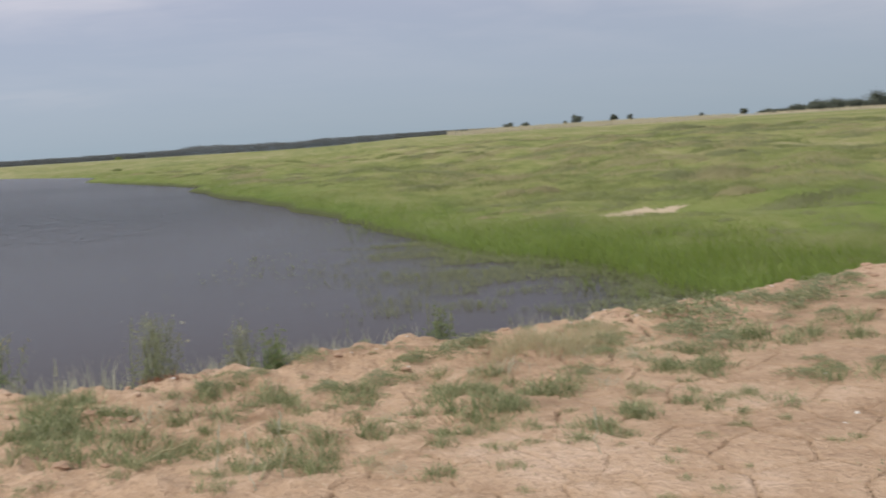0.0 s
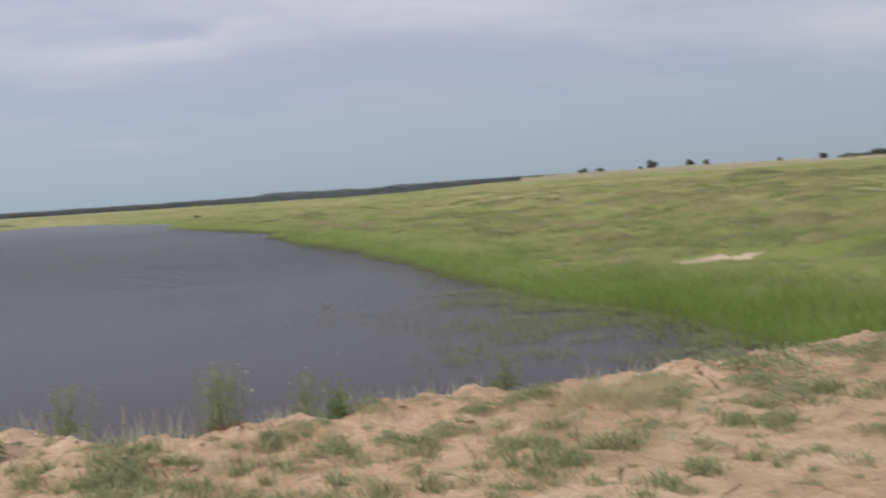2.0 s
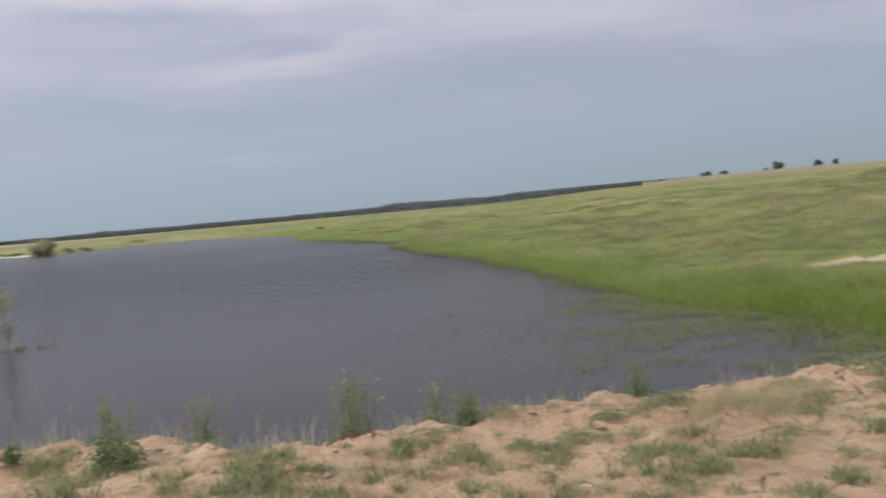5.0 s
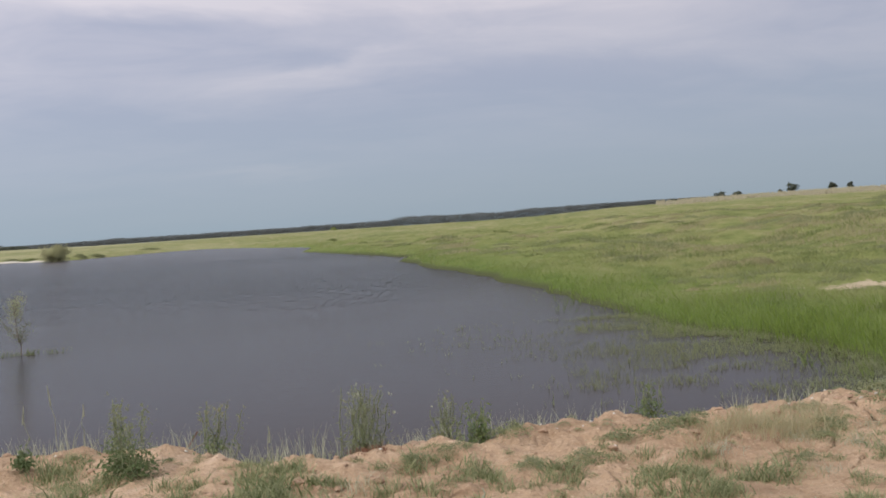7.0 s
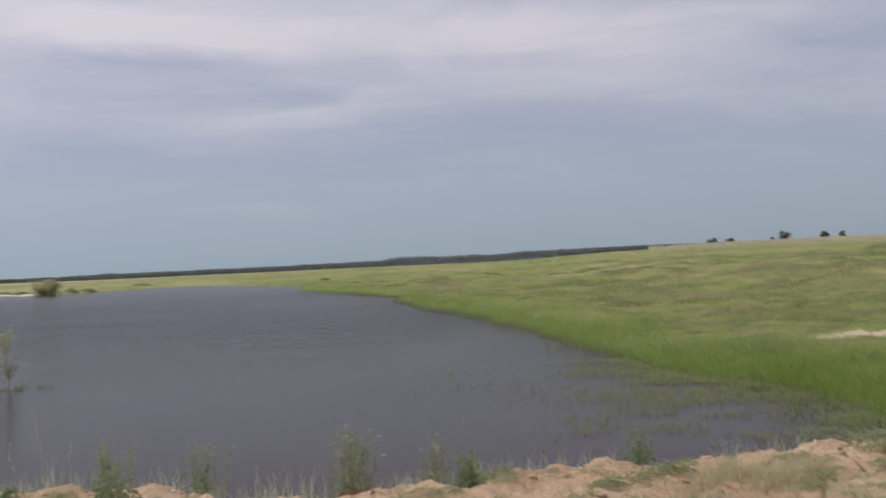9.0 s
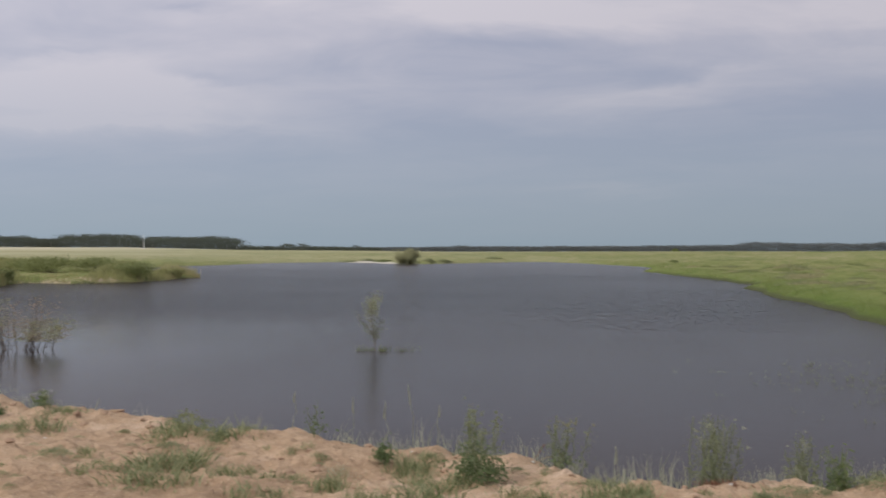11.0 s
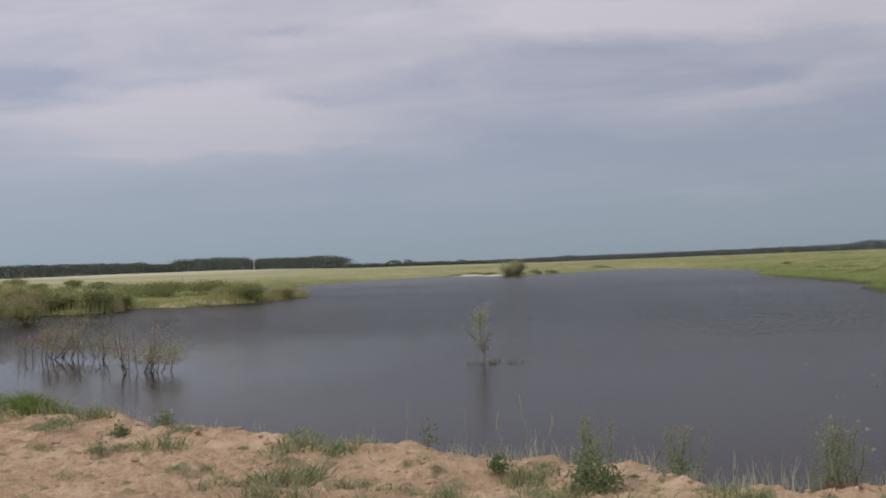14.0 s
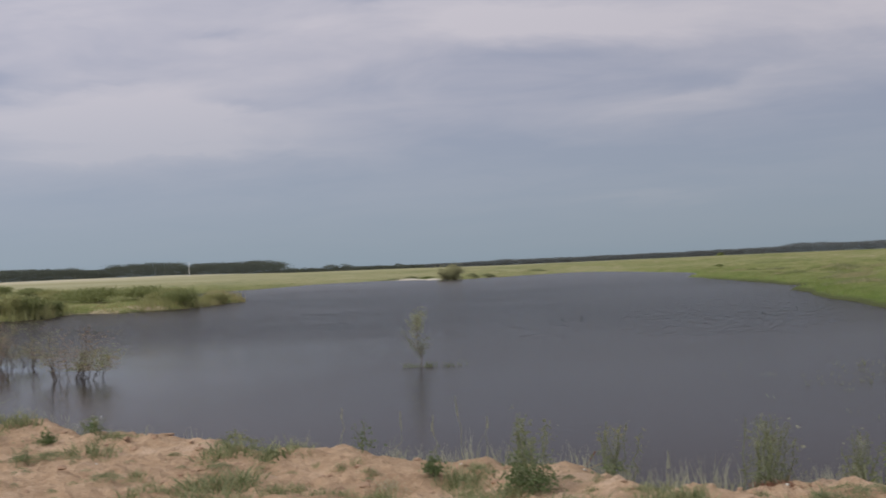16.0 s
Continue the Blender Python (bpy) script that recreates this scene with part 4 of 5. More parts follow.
def flooded_willow(x, y, height, stems, label, seed, rusty=0.5, lean=0.5, leafy=1.0):
    """Crooked dark stems that rise from the water, each with its twigs, and thin leaves above."""
    r = np.random.default_rng(seed)
    root = tagged(new("flooded_willow"), label, "shrub", "flooded willows")
    root.location = (x, y, 0)
    olive, rust = [], []
    r2 = np.random.default_rng(seed + 5000)
    for i in range(max(2, stems - 1)):
        side = r.choice([-1.3, -0.6, 0.6, 1.3]) if i else 0.3
        foot = np.array([r.normal(0, 0.22), r.normal(0, 0.25), -0.4])
        top = foot + [side * r.uniform(0.2, 1.1) * lean * height * 1.7, r.normal(0, 0.3) * height * lean, 0.4 + height * r.uniform(0.4, 1.05)]
        P = bent(foot, top, r.uniform(-0.15, 0.3), seed * 50 + i)
        stem = part("stem", *tube(P, np.linspace(0.021, 0.006, len(P)) * r.uniform(0.6, 1.2), 6), WILLOW_BARK, root)
        for j in range(6):
            f = r.uniform(0.16, 0.92)
            s0 = np.array([np.interp(f, np.linspace(0, 1, len(P)), P[:, c]) for c in range(3)])
            e = s0 + [r.normal(0.25 * side, 0.45) * height * 0.45, r.normal(0, 0.25) * height * 0.5, r.uniform(0.0, 0.5) * height * 0.6]
            part("twig", *limb(s0, e, 0.007, 0.002, 0.04, seed * 90 + i * 7 + j, 4), WILLOW_BARK, stem)
            n = int(r2.uniform(25, 100) * leafy)
            cloud = s0 + (e - s0) * r2.uniform(0.15, 1.25, (n, 1)) + r2.normal(0, 0.10 + 0.02 * height, (n, 3))
            (rust if r2.uniform() < rusty else olive).append(cloud)
    for name, cloud, mat, text in (("leaves", olive, WILLOW_OLIVE, "sparse olive-green leaves"), ("leaves", rust, WILLOW_RUST, "thin rusty-brown leaves")):
        if cloud:
            p = np.concatenate(cloud)
            p = p[p[:, 2] > 0.25]
            part(name, *leaves(p, 0.055, seed, 0.38), mat, root, text)


for i, (x, y, h, st, ru, ln, lf) in enumerate([(-28.8, 34.3, 1.55, 6, 0.6, 0.45, 1.2), (-28.4, 34.7, 1.7, 5, 0.5, 0.35, 1.1), (-27.5, 34.2, 1.45, 5, 0.8, 0.35, 0.7), (-26.6, 33.9, 0.9, 3, 0.6, 0.5, 0.4), (-26.5, 34.5, 1.75, 6, 0.4, 0.75, 1.0),
                                               (-25.2, 33.6, 0.9, 4, 0.8, 0.8, 0.7), (-21.1, 29.1, 1.3, 5, 0.5, 0.5, 0.9), (-20.85, 29.3, 1.35, 6, 0.8, 0.35, 1.0), (-20.4, 29.4, 1.2, 5, 0.3, 0.5, 1.2), (-30.3, 35.4, 1.2, 4, 0.6, 0.5, 0.6)]):
    flooded_willow(x, y, h, st, "crooked flooded willow with rusty and olive leaves", 300 + i, ru, ln, lf)
flooded_willow(-53.0, 60.0, 3.0, 9, "tall brownish willow flooded at the headland", 320, 0.75, 0.35, 3.0)
for i, (x, y, wd, h, mat) in enumerate([(-51.6, 54.0, 2.6, 3.0, WILLOW_RUST), (-50.2, 55.4, 2.2, 2.6, BUSH_OLIVE), (-52.6, 56.0, 2.4, 3.1, BUSH_OLIVE), (-51.4, 59.4, 2.2, 2.1, BUSH_OLIVE)]):
    bush("willow_bush", x, y, wd, h, mat, "tall rusty willow bush standing in the shallows" if mat is WILLOW_RUST else "tall olive willow bush standing in the shallows", 330 + i, 0.13, 1900, 26, "headland bushes", -0.15, False)
flooded_willow(-51.8, 60.8, 2.2, 7, "tall brownish willow flooded at the headland", 321, 0.6, 0.35, 2.5)


def sapling():
    r = np.random.default_rng(51)
    root = tagged(new("sapling"), "slender pale green sapling standing in open water", "sapling")
    root.location = (-10.43, 31.3, 0)
    P = bent((0, 0, -0.4), (-0.22, 0, 1.45), 0.2, 3, 9, 0.012)
    stem = part("stem", *tube(P, np.linspace(0.02, 0.005, 9), 6), TWIG, root)
    upper, lower = [], []
    for i in range(30):
        f = r.uniform(0.35, 0.97)
        s0 = np.array([np.interp(f, np.linspace(0, 1, 9), P[:, c]) for c in range(3)])
        side = -1 if i % 3 == 0 else 1
        ln = r.uniform(0.18, 0.5) * (1.2 - 0.4 * f)
        e = s0 + [side * ln * r.uniform(0.15, 0.65), r.normal(0, 0.3) * ln, ln]
        part("twig", *limb(s0, e, 0.006, 0.002, 0.05, 400 + i, 4), TWIG, stem)
        (upper if f > 0.5 else lower).append(s0 + (e - s0) * r.uniform(0.2, 1.1, (32, 1)) + r.normal(0, 0.07, (32, 3)))
    for i in range(3):
        s0, e = np.array([-0.06, 0, 0.3 + 0.1 * i]), np.array([-0.5 - 0.1 * i, 0.05, 0.75 + 0.16 * i])
        part("branch", *limb(s0, e, 0.008, 0.003, 0.03, 430 + i, 5), TWIG, root)
        lower.append(s0 + (e - s0) * r.uniform(0.4, 1.1, (44, 1)) + r.normal(0, 0.06, (44, 3)))
    part("leaves", *leaves(np.concatenate(upper), 0.06, 52, 0.4), SAPLING_LEAF, root, "yellowish green young leaves")
    part("leaves", *leaves(np.concatenate(lower), 0.05, 53, 0.35), WEED_PALE, root, "pale grey-green lower leaves")
    b = r.normal(0, 1, (420, 3)) * [0.07, 0.12, 0] + np.repeat(r.uniform(-0.6, 1.0, (14, 1)), 30, axis=0) * [1, 0.2, 0]
    b[:, 2] = -0.05
    V, F, _ = blades(b, 0.05 + 0.24 * r.uniform(0, 1, 420) ** 3, 0.013, r.uniform(0.1, 0.8, 420), 53)
    part("grass_collar", V, F, WATER_GRASS, root)


sapling()


def build_headland_reeds():
    n = 46000
    a = np.radians(rng.uniform(-46, -27.2, n))
    r = rng.uniform(62, 128, n)
    x, y = r * np.sin(a), r * np.cos(a)
    d = shore_distance(x, y)
    gap = (a > radians(-35.6)) & (a < radians(-32.6)) & (y < 100)
    keep = (d > -0.8) & (d < 3.5 + 5 * vnoise(x / 6, y / 6, 29) + 4.0 * (y < 76)) & (rng.uniform(0, 1, n) < np.where(gap, 0.45, 1.0))
    x, y, d = x[keep], y[keep], d[keep]
    z = np.maximum(natural_height(x, y, d), -0.2)
    h = rng.uniform(0.35, 1.25, len(x)) * np.clip(1 + 1.3 * fbm(x / 3.2, y / 4, 33, 3), 0.3, 1.7) * np.where(y < 79, 1.4, 0.75) * np.where(gap[keep], 0.5, 1.0)
    rusty = (fbm(x / 7, y / 7, 37, 2) + 0.25 * (y > 95) + 0.3 * gap[keep] + rng.normal(0, 0.1, len(x))) > 0.12
    for name, mask, mat, label in (("green_reeds", ~rusty, REED_OLIVE, "green reeds along the headland's waterline"), ("dry_reeds", rusty, RUST_REED, "tan dry reeds on the headland's edge")):
        k = np.flatnonzero(mask)
        V, F, _ = spikes(np.stack([x, y, z], 1)[k], h[k], np.full(len(k), 0.07), rng.uniform(0.05, 0.4, len(k)), 12)
        tagged(new(name, mesh_from(name, V, F, mat)), label, "reeds", kind="stuff")


build_headland_reeds()


# ---- far woods ----
def woods(name, bearings, distance, tops, mat, label, rows=2, clump=2.6, per=16, step=5.0, bark=None, wide=0.6, even=0.82):
    r = np.random.default_rng(len(name) * 7)
    crowns, stems = [], []
    a0, a1 = bearings[0], bearings[-1]
    for k in range(rows):
        count = int(radians(a1 - a0) * distance / step)
        for i in range(count):
            a = a0 + (a1 - a0) * (i + r.uniform(-0.4, 0.4)) / count
            dd = distance + 25 * k + r.uniform(-8, 8)
            x, y = polar(a, dd)
            h = (3.0 + math.tan(radians(float(np.interp(a, bearings, tops)))) * distance - gz(x, y)) * r.uniform(even, 1.04)
            if h < 0.8:
                continue
            p = r.normal(0, 1, (per, 3)) * [step * wide, step * wide, 0] + [x, y, 0]
            foot = gz(x, y) - 0.3
            p[:, 2] = foot + h * r.uniform(0.02, 1.0, per) ** 0.8
            crowns.append(p)
            if bark and k == 0 and i % 3 == 0:
                stems.append(tube([(x, y - 4, foot - 0.5), (x, y - 4, foot + h * 0.6)], [0.22, 0.12], 4))
    root = tagged(new(name), label, "woods", kind="stuff")
    crown = part("crowns", *leaves(np.concatenate(crowns), clump, 3, 0.8, 0.0, True), mat, root, "", True)
    soften(crown.data, 0.5)
    if stems:
        part("trunks", *join(stems), bark, root)


woods("birch_wood", [-47, -41.4, -38.8, -35.3, -34.9, -33.9, -33.6, -31.6, -30.3, -29.9, -29.6, -28.0, -26.3, -25.5, -25.1], 1500, [0.70, 0.68, 0.64, 0.58, 0.46, 0.46, 0.66, 0.72, 0.66, 0.42, 0.60, 0.55, 0.60, 0.50, 0.44],
      FAR_LEAF, "dark birch wood along the edge of far fields", 4, 1.4, 150, 4.5, BIRCH, 1.0, 0.82)
woods("hedge_line", [-25.0, -24.8, -24.4, -24.2, -23.6, -23.4, -23.2, -22.8, -22.6, -22.3, -22.2, -22.0, -21.5, -20.5, -19.6, -19.45, -19.2, -18.0], 1500, [0.12, 0.16, 0.05, 0.12, 0.12, 0.0, 0.15, 0.24, 0.2, 0.02, 0.28, 0.18, 0.08, 0.06, 0.05, 0.16, 0.05, 0.0],
      FAR_LEAF, "broken row of small trees between far fields", 2, 1.6, 50, 3.4)
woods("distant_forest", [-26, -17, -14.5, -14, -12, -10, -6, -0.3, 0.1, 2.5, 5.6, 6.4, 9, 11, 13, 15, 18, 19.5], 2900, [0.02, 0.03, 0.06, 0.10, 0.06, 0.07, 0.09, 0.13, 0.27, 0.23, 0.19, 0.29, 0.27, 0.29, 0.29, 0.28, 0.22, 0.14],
      FARTHEST, "distant forest on the horizon, its colour paled for haze", 2, 2.2, 240, 9.0, None, 0.9, 0.82)


def mast(x, y):
    root = tagged(new("mast"), "slim white mast before the birch wood", "mast")
    root.location = (x, y, gz(x, y))
    part("pole", *tube([(0, 0, -0.3), (0, 0, 4), (0, 0, 7.4)], [0.2, 0.17, 0.13], 8), MAST_WHITE, root)
    part("base_block", *tube([(0, 0, -0.3), (0, 0, 0.5)], [0.6, 0.55], 8), MAST_WHITE, root)


mast(*polar(-29.86, 620))


# ---- plants and stones on the dam ----
def tuft_mesh(name, count, spread, h0, h1, width, lean, mat, seed):
    r = np.random.default_rng(seed)
    b = r.normal(0, 1, (count, 3)) * [spread, spread * 0.8, 0]
    edge = np.hypot(b[:, 0], b[:, 1]) / spread
    b[:, 2] = -0.012
    V, F, _ = blades(b, r.uniform(h0, h1, count) * np.clip(1.25 - 0.35 * edge, 0.35, 1.2), r.uniform(0.6, 1.3, count) * width, lean * r.uniform(0.3, 1.2, count), seed)
    return mesh_from(name, V, F, mat)


def rosette_mesh(name, count, spread, size, mat, seed):
    """Broad leaves that spread low over the soil."""
    r = np.random.default_rng(seed)
    p = r.normal(0, 1, (count, 3)) * [spread, spread * 0.8, 0.018]
    p[:, 2] = np.abs(p[:, 2]) + 0.015 + 0.05 * np.exp(-(np.hypot(p[:, 0], p[:, 1]) / spread) ** 2)
    V, F = leaves(p, size, seed, 0.45)
    return mesh_from(name, V, F, mat)


GRASS = [tuft_mesh("grass_tuft", 78, 0.082, 0.04, 0.145, 0.0078, 1.1, TUFT, 500 + i) for i in range(6)]
PALETUFT = [tuft_mesh("pale_tuft", 70, 0.10, 0.05, 0.15, 0.004, 0.9, PALE_STALK if i else STRAW, 510 + i) for i in range(2)]
ROSETTE = [rosette_mesh("leafy_tuft", 260, 0.08, 0.019, GREY_LEAF if i % 2 else TUFT, 520 + i) for i in range(4)]
DRYTUFT = [tuft_mesh("dry_tuft", 130, 0.15, 0.08, 0.24, 0.0055, 0.8, STRAW, 540 + i) for i in range(2)]
STALKS = [tuft_mesh("stalk_clump", 26, 0.11, 0.06, 0.22, 0.005, 0.4, PALE_STALK, 550 + i) for i in range(4)]
LUSH = [tuft_mesh("lush_tuft", 130, 0.13, 0.10, 0.30, 0.011, 0.8, REED_GREEN if i else TUFT, 560 + i) for i in range(3)]


def plant_out(name, meshes, spots, label, group, scale=1.0, sink=0.0):
    """Each tuft is a thing of its own; its blades are one part."""
    for i, (x, y, size) in enumerate(spots):
        ob = tagged(new(name), label, "grass", group)
        blade = tagged(new("foliage", meshes[i % len(meshes)]), kind="stuff")
        blade.parent = ob
        k = scale * size * random.uniform(0.9, 1.15)
        ob.matrix_world = pose(x, y, gz(x, y) - sink, 0, 0, random.uniform(0, 360)) @ Matrix.Diagonal((k * random.uniform(0.85, 1.3), k, k * random.uniform(0.8, 1.15), 1))


def around(spots, copies, spread):
    return [(x + random.gauss(0, spread), y + random.gauss(0, spread * 0.7), random.uniform(0.8, 1.2)) for x, y in spots for _ in range(copies)]


# spots on the dam: x, y, size
GREEN = [(-7.99, 10.27, 1.3), (-6.8, 8.56, 0.5), (-6.71, 9.58, 0.9), (-6.38, 9.68, 0.7), (-6.14, 8.82, 1.3), (-5.13, 7.97, 0.6), (-5.12, 9.07, 0.6), (-4.77, 8.79, 1.6), (-4.54, 8.66, 1), (-4.51, 7.29, 1), (-4.42, 8.86, 1.2), (-4.39, 7.49, 1.6), (-4.31, 9.1, 0.8), (-4.25, 7.08, 1), (-4.21, 7.7, 1.4), (-4.2, 7.87, 1.1), (-3.93, 7.01, 1), (-3.77, 7.48, 0.8), (-3.74, 7.73, 0.5), (-3.56, 8.42, 0.6), (-3.31, 6.97, 0.9), (-3.26, 8.21, 0.5), (-3.22, 7.48, 0.8), (-2.92, 7.35, 1), (-2.52, 7.04, 0.9), (-2.43, 8.25, 0.7), (-2.41, 8.51, 0.7), (-2.25, 7.76, 1), (-2.15, 7.08, 1.2), (-2.15, 7.8, 1), (-2.04, 7.81, 0.6), (-1.48, 7.35, 0.9)]
GREEN += [(-1.39, 7.33, 0.6), (-1.34, 6.93, 0.7), (-1.11, 7.7, 0.6), (-1.04, 6.7, 0.8), (-1.03, 7.24, 0.7), (-0.97, 6.69, 0.8), (-0.95, 6.38, 0.8), (-0.93, 7.32, 1), (-0.92, 7.42, 1.1), (-0.88, 6.8, 1.2), (-0.88, 6.83, 1.1), (-0.8, 7.12, 0.9), (-0.78, 7.15, 1.2), (-0.77, 6.38, 1), (-0.72, 6.78, 0.8), (-0.64, 6.18, 0.9), (-0.62, 6.69, 0.7), (-0.54, 7.09, 0.6), (-0.48, 6.41, 0.9), (-0.45, 6.92, 0.6), (-0.28, 5.91, 0.5), (-0.25, 6.05, 0.7), (-0.14, 6.37, 0.6), (-0.14, 6.66, 0.5), (-0.05, 6.26, 0.8), (0.01, 6.16, 0.7), (0.05, 6.42, 0.5), (0.09, 5.81, 0.6), (0.12, 6.61, 0.8), (0.16, 7.4, 0.9), (0.4, 5.62, 0.8), (0.41, 7.11, 0.9)]
GREEN += [(0.45, 6.22, 0.8), (0.48, 7.06, 0.7), (0.51, 5.59, 0.7), (0.52, 6.67, 0.7), (0.57, 5.67, 0.7), (0.6, 5.92, 0.8), (0.85, 5.92, 0.6), (0.86, 6.92, 0.8), (0.96, 6.67, 0.8), (1.1, 5.11, 0.6), (1.25, 5.78, 0.6), (1.36, 6.58, 0.8), (1.47, 5.76, 0.5), (1.49, 6.66, 0.8), (1.5, 6.02, 0.6), (1.66, 6.21, 1), (1.67, 6.64, 0.8), (1.93, 6.55, 0.8), (2.08, 5.58, 0.8), (2.11, 6.67, 1), (2.13, 5.47, 0.6), (2.17, 6.5, 0.6), (2.34, 5.65, 0.7), (2.44, 5.81, 0.6), (2.96, 6.77, 0.6), (3.03, 5.88, 0.5), (3.08, 6.94, 0.8), (3.36, 6.75, 0.8), (3.36, 7.2, 0.8), (3.87, 5.99, 0.9), (3.98, 7.14, 1), (4.3, 7.52, 1.4)]
GREEN += [(4.46, 7.41, 1), (4.75, 7.27, 0.9), (5.09, 7.71, 0.9)]
LEAFY = [(-10.03, 10.76, 1.8), (-9.56, 10.81, 1.4), (-9.46, 10.4, 1.1), (-8.34, 9.75, 0.8), (-7.9, 9.49, 1.5), (-7.51, 8.67, 0.7), (-6.63, 8.71, 0.9), (-6.2, 8.55, 0.4), (-5.48, 9.06, 0.4), (-5.33, 7.7, 0.6), (-4.89, 9.01, 1.2), (-4.56, 8.18, 0.6), (-2.24, 7.54, 0.6), (-1.7, 8.03, 0.3), (-0.69, 7.33, 0.4), (-0, 7.49, 0.6), (0.07, 7.42, 0.6), (0.27, 7.67, 0.6), (0.4, 7.61, 0.3), (0.73, 7.03, 0.6), (0.74, 8.02, 0.8), (1.1, 7.11, 0.6), (1.21, 7.29, 0.7), (1.5, 7.8, 0.8), (1.73, 7.87, 1), (1.94, 8.03, 0.7), (2.06, 7.99, 0.7), (2.43, 6.93, 0.6), (2.79, 7.33, 0.6), (2.86, 8.24, 0.4), (2.95, 7.75, 0.7), (3.05, 8.45, 0.5)]
LEAFY += [(3.12, 7.75, 0.4), (3.26, 8.32, 0.4), (3.55, 8.1, 0.7), (3.59, 7.3, 1), (3.65, 6.2, 0.7), (3.65, 7.72, 1.4), (3.86, 6.34, 0.6), (3.87, 8.58, 1.1), (3.93, 6.2, 0.4), (3.95, 7.57, 0.7), (4.07, 8.28, 1.7), (4.24, 6.22, 0.6), (4.68, 9.23, 0.6), (4.88, 8.92, 1), (4.89, 8.57, 1.2), (4.95, 7.97, 0.6), (5.26, 8.82, 1.2), (5.64, 9.16, 1.1), (5.73, 8.43, 0.8), (6.09, 9.41, 0.9)]
PALE = [(-2.94, 7.88, 0.8), (-0.64, 7.13, 0.4), (-0.24, 6.89, 1.1), (0.6, 7.18, 0.6), (0.8, 5.25, 0.7), (0.9, 5.51, 0.4), (1.1, 6.27, 0.8), (1.74, 7.23, 0.6), (1.89, 7.07, 0.9), (2.46, 6.58, 0.8), (2.66, 7.33, 0.8), (2.96, 7.13, 0.9), (3.29, 7.72, 0.8)]
SPARSE = [(-8.08, 8.55, 0.5), (-6.89, 7.55, 0.4), (-6.5, 8.25, 0.4), (-6.24, 7.47, 0.8), (-5.9, 6.64, 0.5), (-5.4, 7.19, 0.5), (-4.96, 7.78, 0.4), (-1.71, 8.07, 0.2), (-1.61, 7.97, 0.2), (-0.33, 6.55, 0.3), (0.52, 7.33, 0.3), (1.07, 5.36, 0.2), (1.41, 5.47, 0.3), (1.43, 5.08, 0.5), (1.73, 6.1, 0.5), (1.81, 5.64, 0.2), (2.03, 5.94, 0.4), (2.04, 5.19, 0.3), (2.16, 4.89, 0.4), (2.48, 4.69, 0.3), (2.51, 5.19, 0.5), (2.74, 5.29, 0.2), (3.47, 5.66, 0.2)]
DENSE = [(-2.56, 8.08, 0.9), (-2.51, 8.16, 0.5)]
random.seed(11)


def scatter(spots, copies, spread):
    return [(x + random.gauss(0, spread) * k, y + random.gauss(0, spread * 0.8) * k, k * random.uniform(0.8, 1.1)) for x, y, k in spots for _ in range(copies)]


plant_out("grass_tuft", GRASS, scatter(GREEN, 2, 0.085), "low green grass tuft on bare loam", "dam grass tufts", 1.15)
plant_out("leafy_tuft", ROSETTE, scatter(LEAFY, 3, 0.08), "low grey-green leafy weed on bare loam", "dam leafy weeds", 1.1)
plant_out("pale_tuft", PALETUFT, scatter(PALE, 2, 0.07), "thin yellowish grass tuft on bare loam", "pale tufts", 0.9)
plant_out("sparse_tuft", GRASS[:2] + ROSETTE[:1], scatter(SPARSE, 1, 0.0), "small sparse grass tuft on bare loam", "sparse tufts", 0.9)
plant_out("grass_tuft", GRASS, [(random.uniform(-1.6, 3.2), random.uniform(5.2, 8.0), random.uniform(0.4, 0.8)) for _ in range(70)], "low green grass tuft on bare loam", "dam grass tufts", 0.8)
plant_out("grass_tuft", GRASS, [(random.uniform(0.2, 3.4), random.uniform(5.3, 7.5), random.uniform(0.5, 1.0)) for _ in range(56)], "low green grass tuft on bare loam", "dam grass tufts", 0.85)
plant_out("leafy_tuft", ROSETTE, [(2.4 + 4 * u, 7.0 + 2.0 * u + random.gauss(0, 0.55), random.uniform(0.5, 1.2)) for u in (random.random() for _ in range(22))], "low grey-green leafy weed on bare loam", "dam leafy weeds", 0.8)
plant_out("dense_tuft", LUSH[:1], scatter(DENSE, 1, 0.0), "dense dark green weed tuft on the rim", "dense tufts", 0.7)
plant_out("dry_tuft", DRYTUFT, scatter([(2.35, 7.95, 0.8), (2.6, 8.1, 1.0), (2.85, 8.0, 0.9), (2.5, 7.7, 1.0), (2.2, 7.8, 0.8), (2.75, 7.6, 0.7), (2.95, 7.75, 0.6)], 2, 0.15), "straw-coloured dry grass tuft on the dam", "dry tufts")
plant_out("lush_tuft", LUSH, around([(-11.3, 11.75), (-10.7, 11.55), (-10.2, 11.35), (-11.0, 11.35), (-12.0, 12.1), (-9.7, 11.15), (-9.3, 10.95), (-10.6, 11.1), (-9.1, 10.8)], 3, 0.16), "taller fresh grass tuft on the dam's edge", "lush tufts")
plant_out("sparse_tuft", GRASS[:2] + ROSETTE[:1], [(random.uniform(-9, 7.5), random.uniform(4.2, 8.8), 1.0) for _ in range(130)], "small sparse grass tuft on bare loam", "sparse tufts", 0.35)
plant_out("leafy_tuft", ROSETTE, [(random.uniform(-9.2, 1.5), random.uniform(6.6, 8.6), 1.0) for _ in range(70)], "small grey-green weed between loam clods", "dam leafy weeds", 0.35)
rim = []
